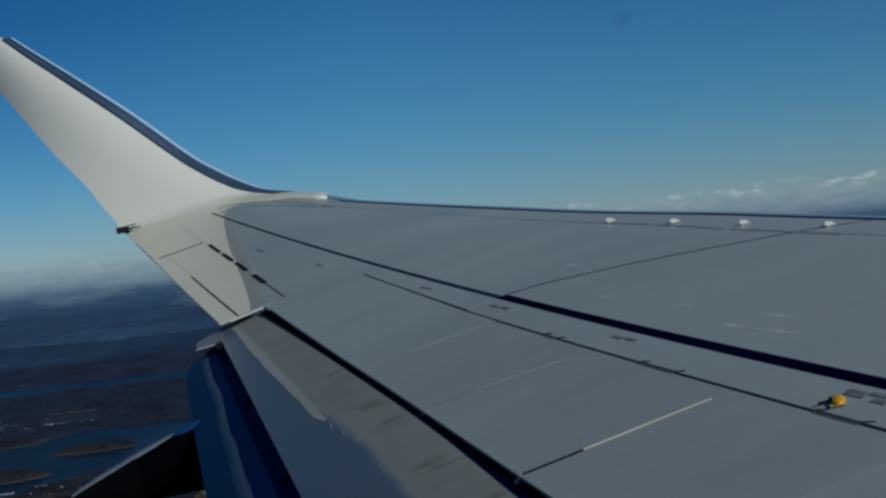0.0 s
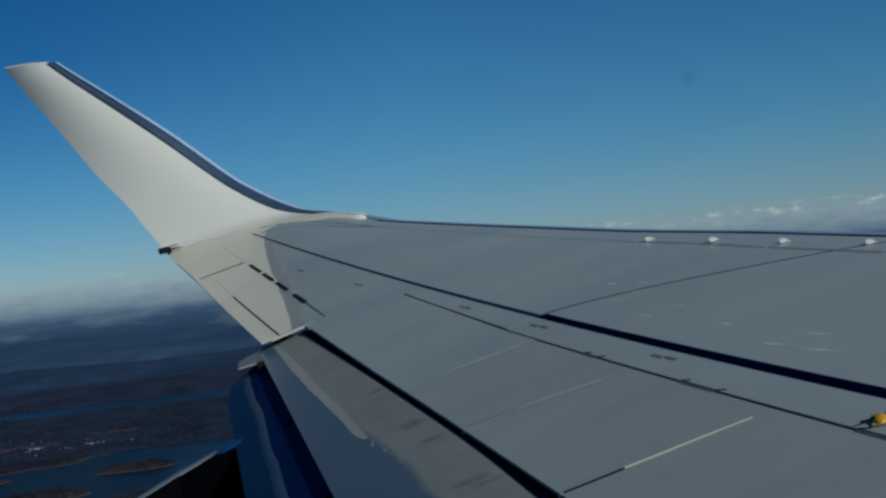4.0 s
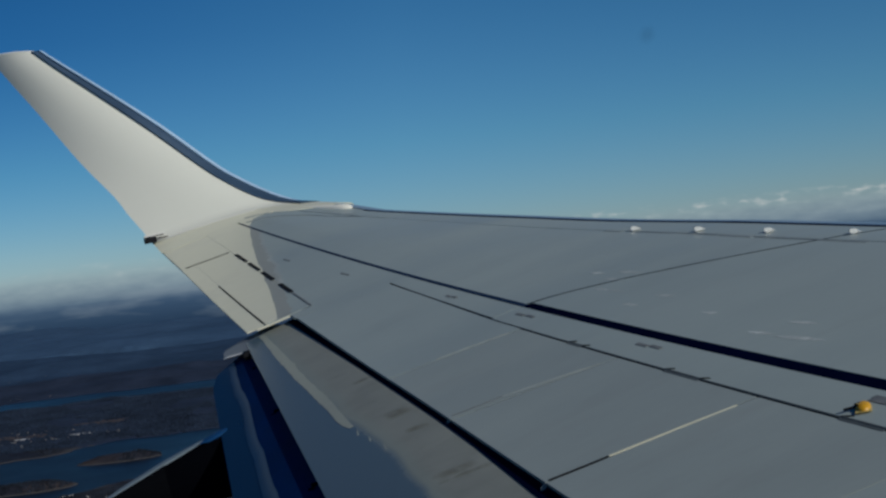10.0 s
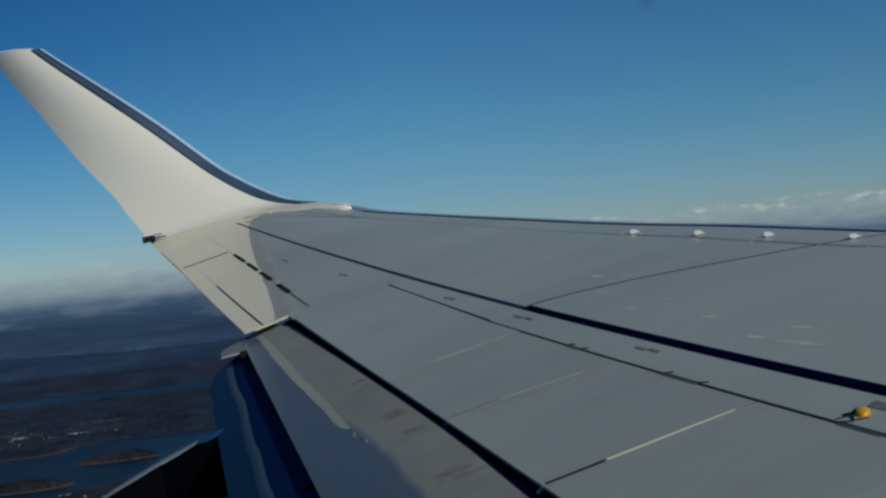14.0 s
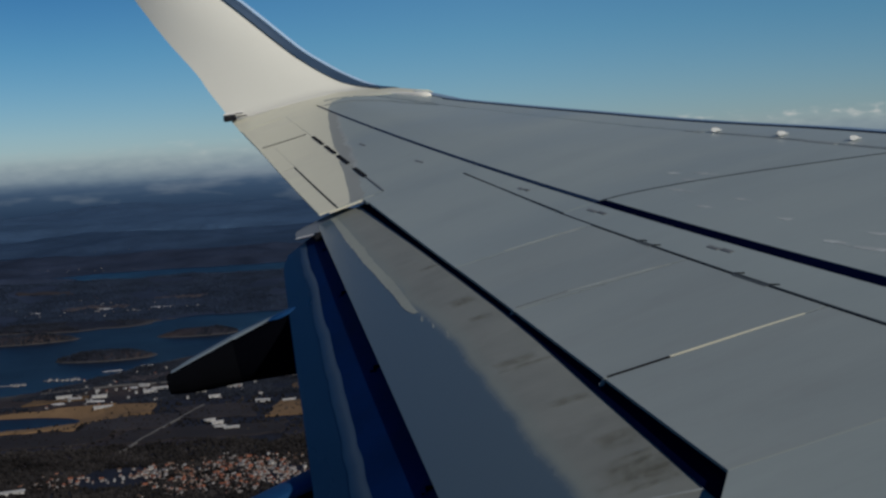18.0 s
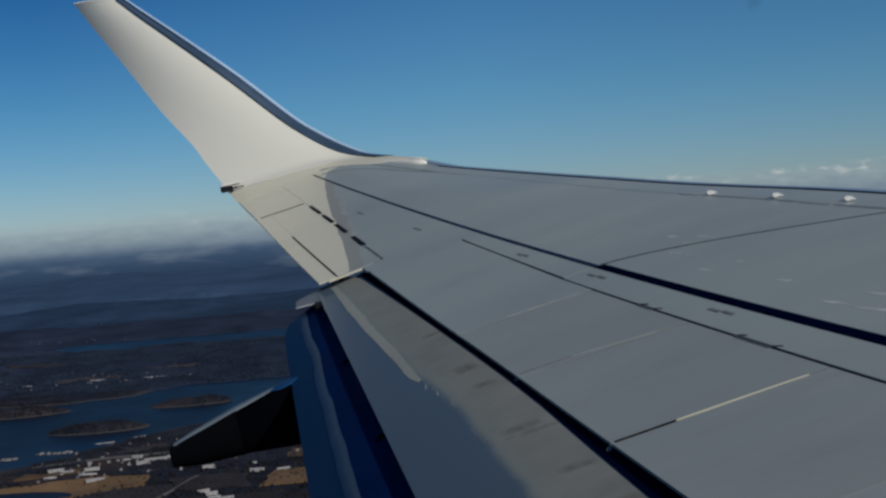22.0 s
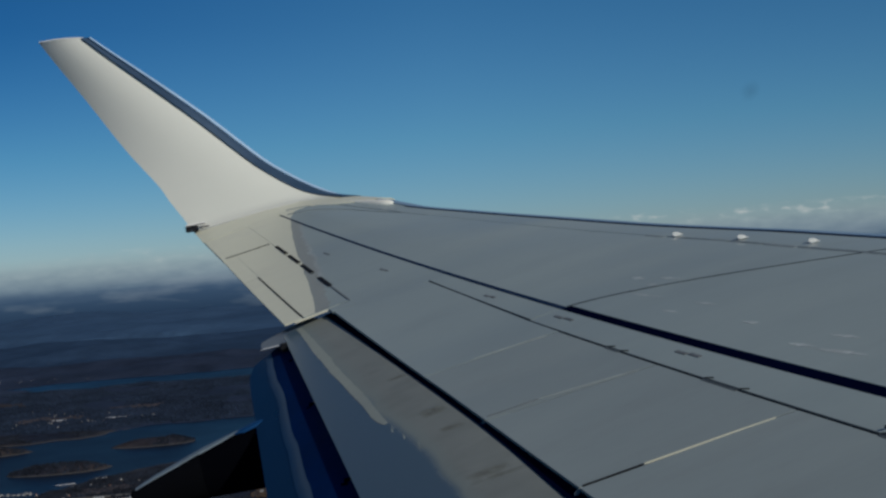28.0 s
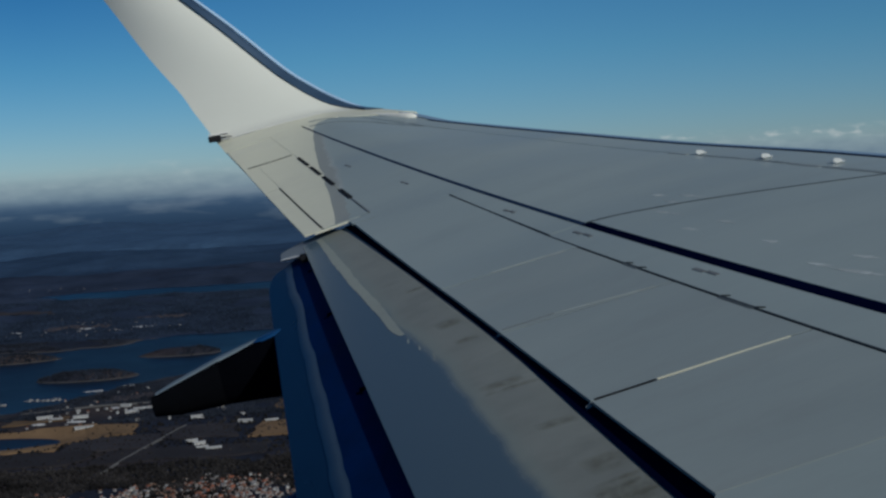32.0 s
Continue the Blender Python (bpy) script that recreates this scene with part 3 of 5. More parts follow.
def foil(le, te, thick, side):
    le, te = Vector(le), Vector(te)
    bow = CAMBER * min(max((te.z - 3.3) / 1.6, 0), 1)
    return [le.lerp(te, c) + side * (te - le).length * (thick * k + bow * 4 * c * (1 - c)) for c, k in
            ((0, 0), (0.02, 0.3), (0.06, 0.5), (0.125, 0.72), (0.35, 1.0), (0.6, 0.75), (0.85, 0.3), (1, 0.02), (0.85, -0.3), (0.6, -0.75), (0.35, -1), (0.125, -0.72), (0.06, -0.5), (0.02, -0.3))]


bm = bmesh.new()
rings = []
for i, (a, b) in enumerate(ST):
    lo, hi = ST[max(i - 1, 0)], ST[min(i + 1, len(ST) - 1)]
    rise = (Vector(hi[0]) + Vector(hi[1]) - Vector(lo[0]) - Vector(lo[1])).normalized()
    side = rise.cross(Vector(b) - Vector(a)).normalized()
    ring = foil(a, b, 0.045 if i else 0.05, side)
    w = max(0.0, 1 - i / 9.0) ** 0.8
    for k, v in enumerate(ring):
        c = (lead(v.y) - v.x) / chord(v.y)
        if w and k < 8 and 0.12 < c:
            v.z += w * (surf(v.y, min(c, 1.05), 0.0045).z - v.z)
    rings.append([bm.verts.new(v) for v in ring])
for a, b in zip(rings, rings[1:]):
    n = len(a)
    for i in range(n):
        bm.faces.new((a[i], a[(i + 1) % n], b[(i + 1) % n], b[i]))
bm.faces.new(rings[0])
bm.faces.new(list(reversed(rings[-1])))
bm.faces.index_update()
low = bm.copy()
bmesh.ops.delete(bm, geom=[f for f in bm.faces if f.index // 14 < 5 or len(f.verts) > 4 and f.calc_center_median().z < 3.5], context="FACES")
bmesh.ops.delete(low, geom=[f for f in low.faces if f.index // 14 >= 5 and not (len(f.verts) > 4 and f.calc_center_median().z < 3.5)], context="FACES")
winglet = part("winglet", bm, WINGLET_WHITE, wing, "tall white upturned winglet")
part("tip_fairing", low, WHITE, wing, "white fairing that turns up into the winglet")
# metal leading edge of the winglet, slightly proud
bm = bmesh.new()
rings = []
for i, (a, b) in enumerate(ST[4:], 4):
    lo, hi = ST[max(i - 1, 0)], ST[min(i + 1, len(ST) - 1)]
    rise = (Vector(hi[0]) + Vector(hi[1]) - Vector(lo[0]) - Vector(lo[1])).normalized()
    side = rise.cross(Vector(b) - Vector(a)).normalized()
    f = foil(a, b, 0.055, side)
    fwd = (Vector(a) - Vector(b)).normalized() * min(0.078, 0.004 + 0.005 * (i - 4))
    pts = [f[k] + fwd for k in (3, 2, 1, 0, 13, 12, 11)]
    rings.append([bm.verts.new(v) for v in pts])
for a, b in zip(rings, rings[1:]):
    for i in range(len(a) - 1):
        bm.faces.new((a[i], a[i + 1], b[i + 1], b[i]))
    bm.faces.new((a[-1], a[0], b[0], b[-1]))
bm.faces.new(rings[0])
bm.faces.new(list(reversed(rings[-1])))
part("winglet_leading_edge", bm, BAND_METAL, winglet, "bare metal leading edge, dark sky reflection painted in")
bm = bmesh.new()
rings = []
for i, (a, b) in enumerate(ST[7:], 7):
    fwd = (Vector(a) - Vector(b)).normalized()
    c0 = Vector(a) + fwd * min(0.088, 0.006 + 0.0056 * (i - 4))
    rings.append([bm.verts.new(c0 + fwd * 0.033 * math.cos(k * 0.5236) + Vector((0, 0.036 * math.sin(k * 0.5236), 0))) for k in range(12)])
for a, b in zip(rings, rings[1:]):
    for i in range(12):
        bm.faces.new((a[i], a[(i + 1) % 12], b[(i + 1) % 12], b[i]))
bm.faces.new(rings[0])
bm.faces.new(list(reversed(rings[-1])))
part("winglet_rim", bm, RIM, winglet, "polished rim of the leading edge, sky reflection painted in")


# rounded cap along the winglet's top, its white imitating a highlight
a, b = ST[-1]
bm = bmesh.new()
rings = [[bm.verts.new(Vector(a).lerp(Vector(b), f) + Vector((0, 0.02 * math.cos(k * 1.0472), 0.016 * math.sin(k * 1.0472) + 0.02 * math.sin(math.pi * min(f, 0.95))))) for k in range(6)] for f in (0.0, 0.15, 0.4, 0.7, 1.0)]
for a, b in zip(rings, rings[1:]):
    for i in range(6):
        bm.faces.new((a[i], a[(i + 1) % 6], b[(i + 1) % 6], b[i]))
bm.faces.new(rings[0])
bm.faces.new(list(reversed(rings[-1])))
part("tip_cap", bm, HULL, winglet, "rounded cap on the winglet's top, bright for the highlight there")
# thin bright tube imitating the lit crease where the winglet meets the tip
a, b = ST[5]
rise = (Vector(ST[6][0]) + Vector(ST[6][1]) - Vector(ST[4][0]) - Vector(ST[4][1])).normalized()
crease = foil(a, b, 0.045, rise.cross(Vector(b) - Vector(a)).normalized())
crease = [max((crease[k], crease[-k]), key=lambda v: v.z - 0.5 * v.y) for k in (4, 5, 6, 7)]
bm = bmesh.new()
rings = [[bm.verts.new(v + Vector((0, 0.007 * math.cos(k * 1.0472), 0.007 * math.sin(k * 1.0472)))) for k in range(6)] for v in crease]
for a, b in zip(rings, rings[1:]):
    for i in range(6):
        bm.faces.new((a[i], a[(i + 1) % 6], b[(i + 1) % 6], b[i]))
bm.faces.new(rings[0])
bm.faces.new(list(reversed(rings[-1])))
part("root_edge", bm, HULL, winglet, "thin tube painted bright for the lit crease at the winglet's root")


def box(bm, m, sx, sy, sz, bevel=0.0):
    r = bmesh.ops.create_cube(bm, size=1.0, matrix=m @ Matrix.Diagonal((sx, sy, sz, 1)))
    if bevel:
        es = list({e for v in r["verts"] for e in v.link_edges})
        bmesh.ops.bevel(bm, geom=es, offset=bevel, segments=2, affect="EDGES")
    return bm


bm = bmesh.new()
box(bm, pose(-11.06, 17.04, 3.228, 0, 4, 8), 0.155, 0.11, 0.074, 0.008)
part("tail_light_housing", bm, RUBBER, wing, "black light housing at the tip's trailing edge")
bm = bmesh.new()
box(bm, pose(-11.0, 17.06, 3.276, 0, 4, 8), 0.26, 0.10, 0.024, 0.008)
part("light_bracket", bm, HULL, wing, "bright bracket over the light housing")
for x, z, w in ((-10.93, 3.262, 0.10), (-10.90, 3.222, 0.13)):
    bm = bmesh.new()
    box(bm, pose(x, 17.0, z, 0, 4, 8), w, 0.02, 0.014, 0.004)
    part("static_wick", bm, RUBBER, wing, "short dark rod beside the light housing")
bm = bmesh.new()
rings = []
for f in (0.0, 0.03, 0.1, 0.25, 0.5, 0.75, 1.0):
    mid = surf(16.13 + 0.52 * f, 0.125 + 0.10 * f, 0.004)
    size = math.sqrt(min(1.0, 0.12 + f * 12)) * (1 - 0.88 * f)
    rings.append([bm.verts.new(mid + Vector((0.085 * size * math.cos(k * 0.5236), 0, 0.052 * size * math.sin(k * 0.5236)))) for k in range(12)])
for a, b in zip(rings, rings[1:]):
    for i in range(12):
        bm.faces.new((a[i], a[(i + 1) % 12], b[(i + 1) % 12], b[i]))
bm.faces.new(rings[0])
bm.faces.new(list(reversed(rings[-1])))
part("tip_lamp_cover", bm, LENS, wing, "white lamp fairing in the leading edge")

# ---- flaps ----
FO = Vector((-9.693, 12.311, 2.024))
FU = Vector((0.2137, -0.9602, -0.1796))
FD = Vector((-0.9621, -0.1750, -0.2094))
FN = Vector((-0.1696, -0.2175, 0.9612))


def flap_at(u, s, lift=0.0):
    bow = -0.035 * ((s - 0.25) / 0.6) ** 2
    return FO + FU * u + FD * s + FN * (lift + bow)


def flap_te(u):
    return 0.425 + 0.1295 * u


flap = root("outboard_flap", "lowered double-slotted wing flap, soiled along its nose", "wing flap", PITCH)
U0, U1 = -0.25, 6.12


def flap_sheet(u0, u1, s0, s1, lift, thick, ns=30, nc=8):
    def at(a, b, z):
        u = u0 + (u1 - u0) * a
        x, y = (s0(u) if callable(s0) else s0), (s1(u) if callable(s1) else s1)
        return flap_at(u, x + (y - x) * b, z)
    return sheet(lambda a, b: at(a, b, lift), lambda a, b: at(a, b, lift - thick * (1 - 0.75 * b)), ns, nc)




def soiled_paint():
    """Blue-grey paint that is soiled olive-grey along the nose; the soil thins out over a hand's width."""
    m = SOOT.copy()
    m.name = "soiled_flap_paint"
    t = m.node_tree
    b = t.nodes["Principled BSDF"]
    co = t.nodes.new("ShaderNodeTexCoord")
    across = FD - FU * 0.058
    dot = t.nodes.new("ShaderNodeVectorMath")
    dot.operation = "DOT_PRODUCT"
    dot.inputs[1].default_value = across
    t.links.new(co.outputs["Object"], dot.inputs[0])
    n = t.nodes.new("ShaderNodeTexNoise")
    n.inputs["Scale"].default_value, n.inputs["Detail"].default_value, n.inputs["Roughness"].default_value = 2.6, 7, 0.65
    t.links.new(co.outputs["Object"], n.inputs["Vector"])
    ad = t.nodes.new("ShaderNodeMath")
    ad.operation = "MULTIPLY_ADD"
    ad.inputs[1].default_value = 0.12
    t.links.new(n.outputs[0], ad.inputs[0])
    t.links.new(dot.outputs["Value"], ad.inputs[2])
    # past the white strip the soiled belt is narrower, and widens again inboard
    along = t.nodes.new("ShaderNodeVectorMath")
    along.operation = "DOT_PRODUCT"
    along.inputs[1].default_value = FU
    t.links.new(co.outputs["Object"], along.inputs[0])
    base = FU.dot(FO)
    steps = []
    for ua, ub, lo, hi in ((2.45, 2.9, 0.0, 0.0675), (2.9, 5.8, 1.0, 0.0)):
        q = t.nodes.new("ShaderNodeMapRange")
        q.inputs[1].default_value, q.inputs[2].default_value, q.inputs[3].default_value, q.inputs[4].default_value = base + ua, base + ub, lo, hi
        t.links.new(along.outputs["Value"], q.inputs[0])
        steps.append(q)
    narrow = t.nodes.new("ShaderNodeMath")
    narrow.operation = "MULTIPLY_ADD"
    t.links.new(steps[0].outputs[0], narrow.inputs[0])
    t.links.new(steps[1].outputs[0], narrow.inputs[1])
    t.links.new(ad.outputs[0], narrow.inputs[2])
    ad = narrow
    edge = across.dot(FO) + 0.235 + 0.06
    r = t.nodes.new("ShaderNodeMapRange")
    r.interpolation_type = "SMOOTHSTEP"
    r.inputs[1].default_value, r.inputs[2].default_value = edge - 0.045, edge + 0.05
    t.links.new(ad.outputs[0], r.inputs[0])
    soot = b.inputs["Base Color"].links[0].from_socket
    # rubbed paler just inside that edge
    rub = t.nodes.new("ShaderNodeMapRange")
    rub.interpolation_type = "SMOOTHSTEP"
    rub.inputs[1].default_value, rub.inputs[2].default_value, rub.inputs[4].default_value = edge - 0.13, edge - 0.03, 0.75
    t.links.new(ad.outputs[0], rub.inputs[0])
    pale = t.nodes.new("ShaderNodeMix")
    pale.data_type = "RGBA"
    t.links.new(rub.outputs[0], pale.inputs[0])
    t.links.new(soot, pale.inputs[6])
    pale.inputs[7].default_value = (0.182, 0.215, 0.202, 1)
    mx = t.nodes.new("ShaderNodeMix")
    mx.data_type = "RGBA"
    t.links.new(r.outputs[0], mx.inputs[0])
    t.links.new(pale.outputs[2], mx.inputs[6])
    mx.inputs[7].default_value = (0.071, 0.111, 0.147, 1)
    # the clean paint is glossier than the soil
    gloss = t.nodes.new("ShaderNodeMapRange")
    gloss.inputs[3].default_value, gloss.inputs[4].default_value = 0.5, 0.2
    t.links.new(r.outputs[0], gloss.inputs[0])
    t.links.new(gloss.outputs[0], b.inputs["Roughness"])
    t.links.new(mx.outputs[2], b.inputs["Base Color"])
    return m


part("flap_skin", flap_sheet(U0, U1, -0.30, flap_te, 0.0, 0.09, 60, 16), soiled_paint(), flap, "blue-grey flap skin, soiled olive-grey along its nose")
# dark plate that stands in for shade beside the flap's inner end
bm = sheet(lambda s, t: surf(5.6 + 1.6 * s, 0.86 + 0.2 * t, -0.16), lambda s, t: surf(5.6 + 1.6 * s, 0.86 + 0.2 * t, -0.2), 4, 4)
part("inboard_shade_plate", bm, GAP_DARK, flap, "dark plate standing in for shade beside the flap's inner end")
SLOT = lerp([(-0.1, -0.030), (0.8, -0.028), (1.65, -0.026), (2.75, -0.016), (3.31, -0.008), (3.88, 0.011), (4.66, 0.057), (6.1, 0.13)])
# black sheet over the flap's nose, standing in for the slot's shade
part("slot_shade", flap_sheet(U0, U1, -0.28, SLOT, 0.006, 0.008, 40, 3), GAP_DARK, flap, "black sheet painted for shade in the slot behind the spoilers")
part("end_seal", skin(12.462, 12.486, 0.835, 0.95, -0.002, 0.014, 3, 8), WHITE, wing, "pale closing strip between flap and aileron")
# the pale strip's outline follows the sunlit part of the flap's outer end
PATCH_IN = lerp([(-0.1, 0.215), (0.77, 0.262), (1.29, 0.303), (1.97, 0.330), (2.66, 0.385)])
PATCH_OUT = lerp([(-0.1, 0.27), (0.5, 0.325), (1.33, 0.375), (2.1, 0.412), (2.45, 0.432), (2.6, 0.42), (2.66, 0.405)])
part("sunlit_flap_strip", flap_sheet(U0 + 0.01, 2.655, lambda u: PATCH_IN(u) + 0.008 * noise.noise(Vector((u * 5, 4, 0))) + 0.014 * noise.noise(Vector((u * 19, 4, 0))), lambda u: PATCH_OUT(u) + 0.012 * noise.noise(Vector((u * 2.1, 9, 0))) + 0.008 * noise.noise(Vector((u * 14, 9, 0))), 0.0022, 0.005, 90, 3), FLAP_WHITE, flap, "narrow pale strip painted for the sunlit part of the flap's outer end")


def flap_stain(u, s0, s1, w, lean, label):
    """A film of soot on the flap's upper side, from the chord s0 to s1."""
    bm = bmesh.new()
    uv = bm.loops.layers.uv.new("film")
    n = 6
    rows = [[bm.verts.new(flap_at(u + w * (i / 2 - 0.5) + lean * j / n, s0 + (s1 - s0) * j / n, 0.0015)) for i in range(3)] for j in range(n + 1)]
    for j in range(n):
        for i in range(2):
            f = bm.faces.new((rows[j][i], rows[j][i + 1], rows[j + 1][i + 1], rows[j + 1][i]))
            for loop, (a, b) in zip(f.loops, ((i, j), (i + 1, j), (i + 1, j + 1), (i, j + 1))):
                loop[uv].uv = (a / 2, b / n)
    ob = part("rub_mark", bm, STAIN, flap, label, smooth=False)
    ob.visible_shadow = False


for u, a, b, w, lean in ((2.015, -0.04, 0.13, 0.07, -0.04), (2.88, 0.02, 0.20, 0.16, -0.05), (3.25, 0.04, 0.2, 0.09, -0.06), (4.18, -0.01, 0.35, 0.06, -0.14), (4.06, 0.08, 0.34, 0.12, -0.1), (4.75, 0.08, 0.3, 0.1, -0.1),
                         (5.55, 0.04, 0.37, 0.05, -0.08), (5.66, 0.06, 0.36, 0.05, -0.09), (5.47, 0.1, 0.33, 0.045, -0.07), (5.64, 0.22, 0.48, 0.055, -0.09), (5.76, 0.12, 0.42, 0.05, -0.1), (5.62, 0.05, 0.42, 0.34, -0.08), (5.3, 0.06, 0.3, 0.2, -0.08)):
    flap_stain(u, a, b, w, lean, "dark sooty rub mark")


def flap_chip(u, c, du, dc, seed):
    """A bare spot where the paint has come off."""
    bm = bmesh.new()
    for lift in (0.0012, -0.002):
        ring = []
        for k in range(14):
            a = 2 * math.pi * k / 14
            r = 1.0 + 0.7 * noise.noise(Vector((1.7 * math.cos(a), 1.7 * math.sin(a), seed)))
            ring.append(bm.verts.new(flap_at(u + du * r * math.cos(a), c + dc * r * math.sin(a) + 0.3 * du * math.cos(a), lift)))
        bm.faces.new(ring)
    bm.verts.ensure_lookup_table()
    for k in range(14):
        bm.faces.new((bm.verts[k], bm.verts[14 + k], bm.verts[14 + (k + 1) % 14], bm.verts[(k + 1) % 14]))
    part("paint_chip", bm, FLAP_WHITE, flap, "bare pale spot in the paint", smooth=False)


for i, (u, c, du, dc) in enumerate(((2.80, 0.402, 0.05, 0.006), (2.99, 0.385, 0.035, 0.005), (3.24, 0.368, 0.07, 0.004))):
    flap_chip(u, c, du, dc, 2.7 * i)
part("end_joint", sheet(lambda a, b: flap_at(5.945 - 0.15 * a + 0.013 * b, 0.10 + 0.24 * a, 0.004), lambda a, b: flap_at(5.945 - 0.15 * a + 0.013 * b, 0.10 + 0.24 * a, -0.004), 8, 1), PALE_SEAL, flap, "pale joint near the flap's inner end")

# the outer end of the flap reaches out past the aileron's inner end
END_TE = lerp([(-0.42, 0.57), (-0.36, 0.60), (-0.22, 0.62), (-0.12, 0.53), (-0.02, 0.43)])
part("flap_end", flap_sheet(-0.42, -0.02, lambda u: 0.02 + 0.35 * max(0.0, -0.25 - u), END_TE, -0.004, 0.05, 12, 6), FLAP, flap, "blue-grey outer end piece of the flap")
part("end_lip", flap_sheet(-0.215, -0.06, lambda u: END_TE(u) - 0.012, lambda u: END_TE(u) + 0.022, 0.004, 0.02, 4, 2), HULL, flap, "bright worn lip on the flap's outer end")

# aft segment
M0, M1 = flap_at(0, flap_te(0)), flap_at(6.0, flap_te(6.0))
AU = (M1 - M0).normalized()
AD = (Vector((-0.9769, -0.2101, -0.0393)) * math.cos(radians(20)) - Vector((0, -0.1839, 0.9830)) * math.sin(radians(20))).normalized()
AN = AU.cross(AD).normalized()
AN = AN if AN.z > 0 else -AN


def aft_at(u, s, lift=0.0):
    return M0 - AN * 0.05 + AU * u + AD * s + AN * (lift - 0.05 * (s / 0.7) ** 2)


def aft_te(u):
    return 0.46 + 0.062 * u - 0.075 * math.exp(-(u + 0.25) * 9.0)


def aft_sheet(u0, u1, s0, s1, lift, thick, ns=30, nc=8):
    def at(a, b, z):
        u = u0 + (u1 - u0) * a
        x, y = (s0(u) if callable(s0) else s0), (s1(u) if callable(s1) else s1)
        return aft_at(u, x + (y - x) * b, z)
    return sheet(lambda a, b: at(a, b, lift), lambda a, b: at(a, b, lift - thick * (1 - 0.75 * b)), ns, nc)


def wave(u, k):
    return 0.014 * noise.noise(Vector((u * 1.6, k, 0))) + 0.006 * noise.noise(Vector((u * 5, k, 0)))


aft = part("aft_segment", aft_sheet(-0.25, 6.1, -0.2, aft_te, 0.0, 0.06, 40, 10), AFT, flap, "glossy blue-grey aft flap segment")
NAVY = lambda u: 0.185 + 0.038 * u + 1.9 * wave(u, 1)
part("navy_shade_strip", aft_sheet(-0.24, 6.1, -0.1, NAVY, 0.003, 0.004, 60, 3), COVE, aft, "navy strip painted for the shade behind the main flap")
for k, mat in enumerate(AFT_SHEEN):
    part("pale_band", aft_sheet(-0.2, 6.1, lambda u: NAVY(u) + k / 8 * (0.07 + 0.012 * u + wave(u, 3)), lambda u: NAVY(u) + (k + 1) / 8 * (0.07 + 0.012 * u + wave(u, 3)), 0.003, 0.004, 60, 2), mat, aft, "paler strip painted for a reflection along the segment")
bm = bmesh.new()
box(bm, Matrix.Translation(flap_at(-0.02, 0.455, -0.02)), 0.10, 0.10, 0.07, 0.02)
part("end_fitting", bm, RUBBER, flap, "black fitting at the flap's outer end")
for u in (0.30, 1.45, 2.95, 4.6):
    bm = bmesh.new()
    p = flap_at(u, flap_te(u) + 0.02, -0.05)
    box(bm, Matrix.Translation(p - FN * 0.03), 0.11, 0.09, 0.06, 0.025)
    part("hinge_bracket", bm, FAIR_DARK, flap)


# ---- flap track fairings: canoe bodies under the flap ----
def canoe(stations, mat, name, parent, label="", sides=14):
    bm = bmesh.new()
    rings = []
    for x, y, zt, zb, w in stations:
        zc, h = (zt + zb) / 2, (zt - zb) / 2
        ring = []
        for k in range(sides):
            a = 2 * math.pi * k / sides
            ca, sa = math.cos(a), math.sin(a)
            ring.append(bm.verts.new((x, y + w * math.copysign(abs(ca) ** 0.8, ca), zc + h * math.copysign(abs(sa) ** 0.7, sa))))
        rings.append(ring)
    for a, b in zip(rings, rings[1:]):
        for i in range(sides):
            bm.faces.new((a[i], a[(i + 1) % sides], b[(i + 1) % sides], b[i]))
    bm.faces.new(rings[0])
    bm.faces.new(list(reversed(rings[-1])))
    return part(name, bm, mat, parent, label)


def fairing(y, dx, dz, tail):
    f = root("flap_track_fairing", "canoe-shaped flap track fairing under the wing, its shade painted black", "flap fairing", PITCH, group="flap track fairings")
    st = [(-8.3 + dx, y, 1.42 + dz, 1.30 + dz, 0.05), (-8.9 + dx, y, 1.36 + dz, 1.10 + dz, 0.15), (-9.7 + dx, y, 1.42 + dz, 0.97 + dz, 0.2), (-10.4 + dx, y, 1.48 + dz, 0.93 + dz, 0.2),
          (-10.95 + dx, y, 1.36 + dz, 0.98 + dz, 0.17), (-11.34 + dx, y, 1.25 + dz, 0.99 + dz, 0.13), (-11.54 + dx, y, 1.18 + dz, 1.02 + dz, 0.08)]
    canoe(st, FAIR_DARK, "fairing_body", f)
    canoe([(x, yy, zt + 0.004, zb - 0.004, w * 1.03) for x, yy, zt, zb, w in st[-3:]], FAIR_GREY, "fairing_tail", f, "tail end of the fairing, painted lighter where sunlight reaches")
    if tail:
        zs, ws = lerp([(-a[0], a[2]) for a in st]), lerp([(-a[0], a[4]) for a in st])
        canoe([(x + dx, y, zs(-x - dx) + 0.010, zs(-x - dx) - 0.05, ws(-x - dx) * k) for x, k in ((-10.62, 0.30), (-10.78, 0.42), (-10.95, 0.5), (-11.15, 0.56), (-11.34, 0.58), (-11.5, 0.55))], FAIR_TOP, "fairing_top", f, "upper ridge painted paler for the light on it")
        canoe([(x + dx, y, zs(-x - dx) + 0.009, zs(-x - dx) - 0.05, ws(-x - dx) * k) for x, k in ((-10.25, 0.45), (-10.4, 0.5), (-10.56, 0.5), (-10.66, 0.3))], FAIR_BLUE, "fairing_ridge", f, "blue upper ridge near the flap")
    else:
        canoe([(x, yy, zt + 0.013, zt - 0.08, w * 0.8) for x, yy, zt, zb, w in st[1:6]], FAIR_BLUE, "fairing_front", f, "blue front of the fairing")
    return f


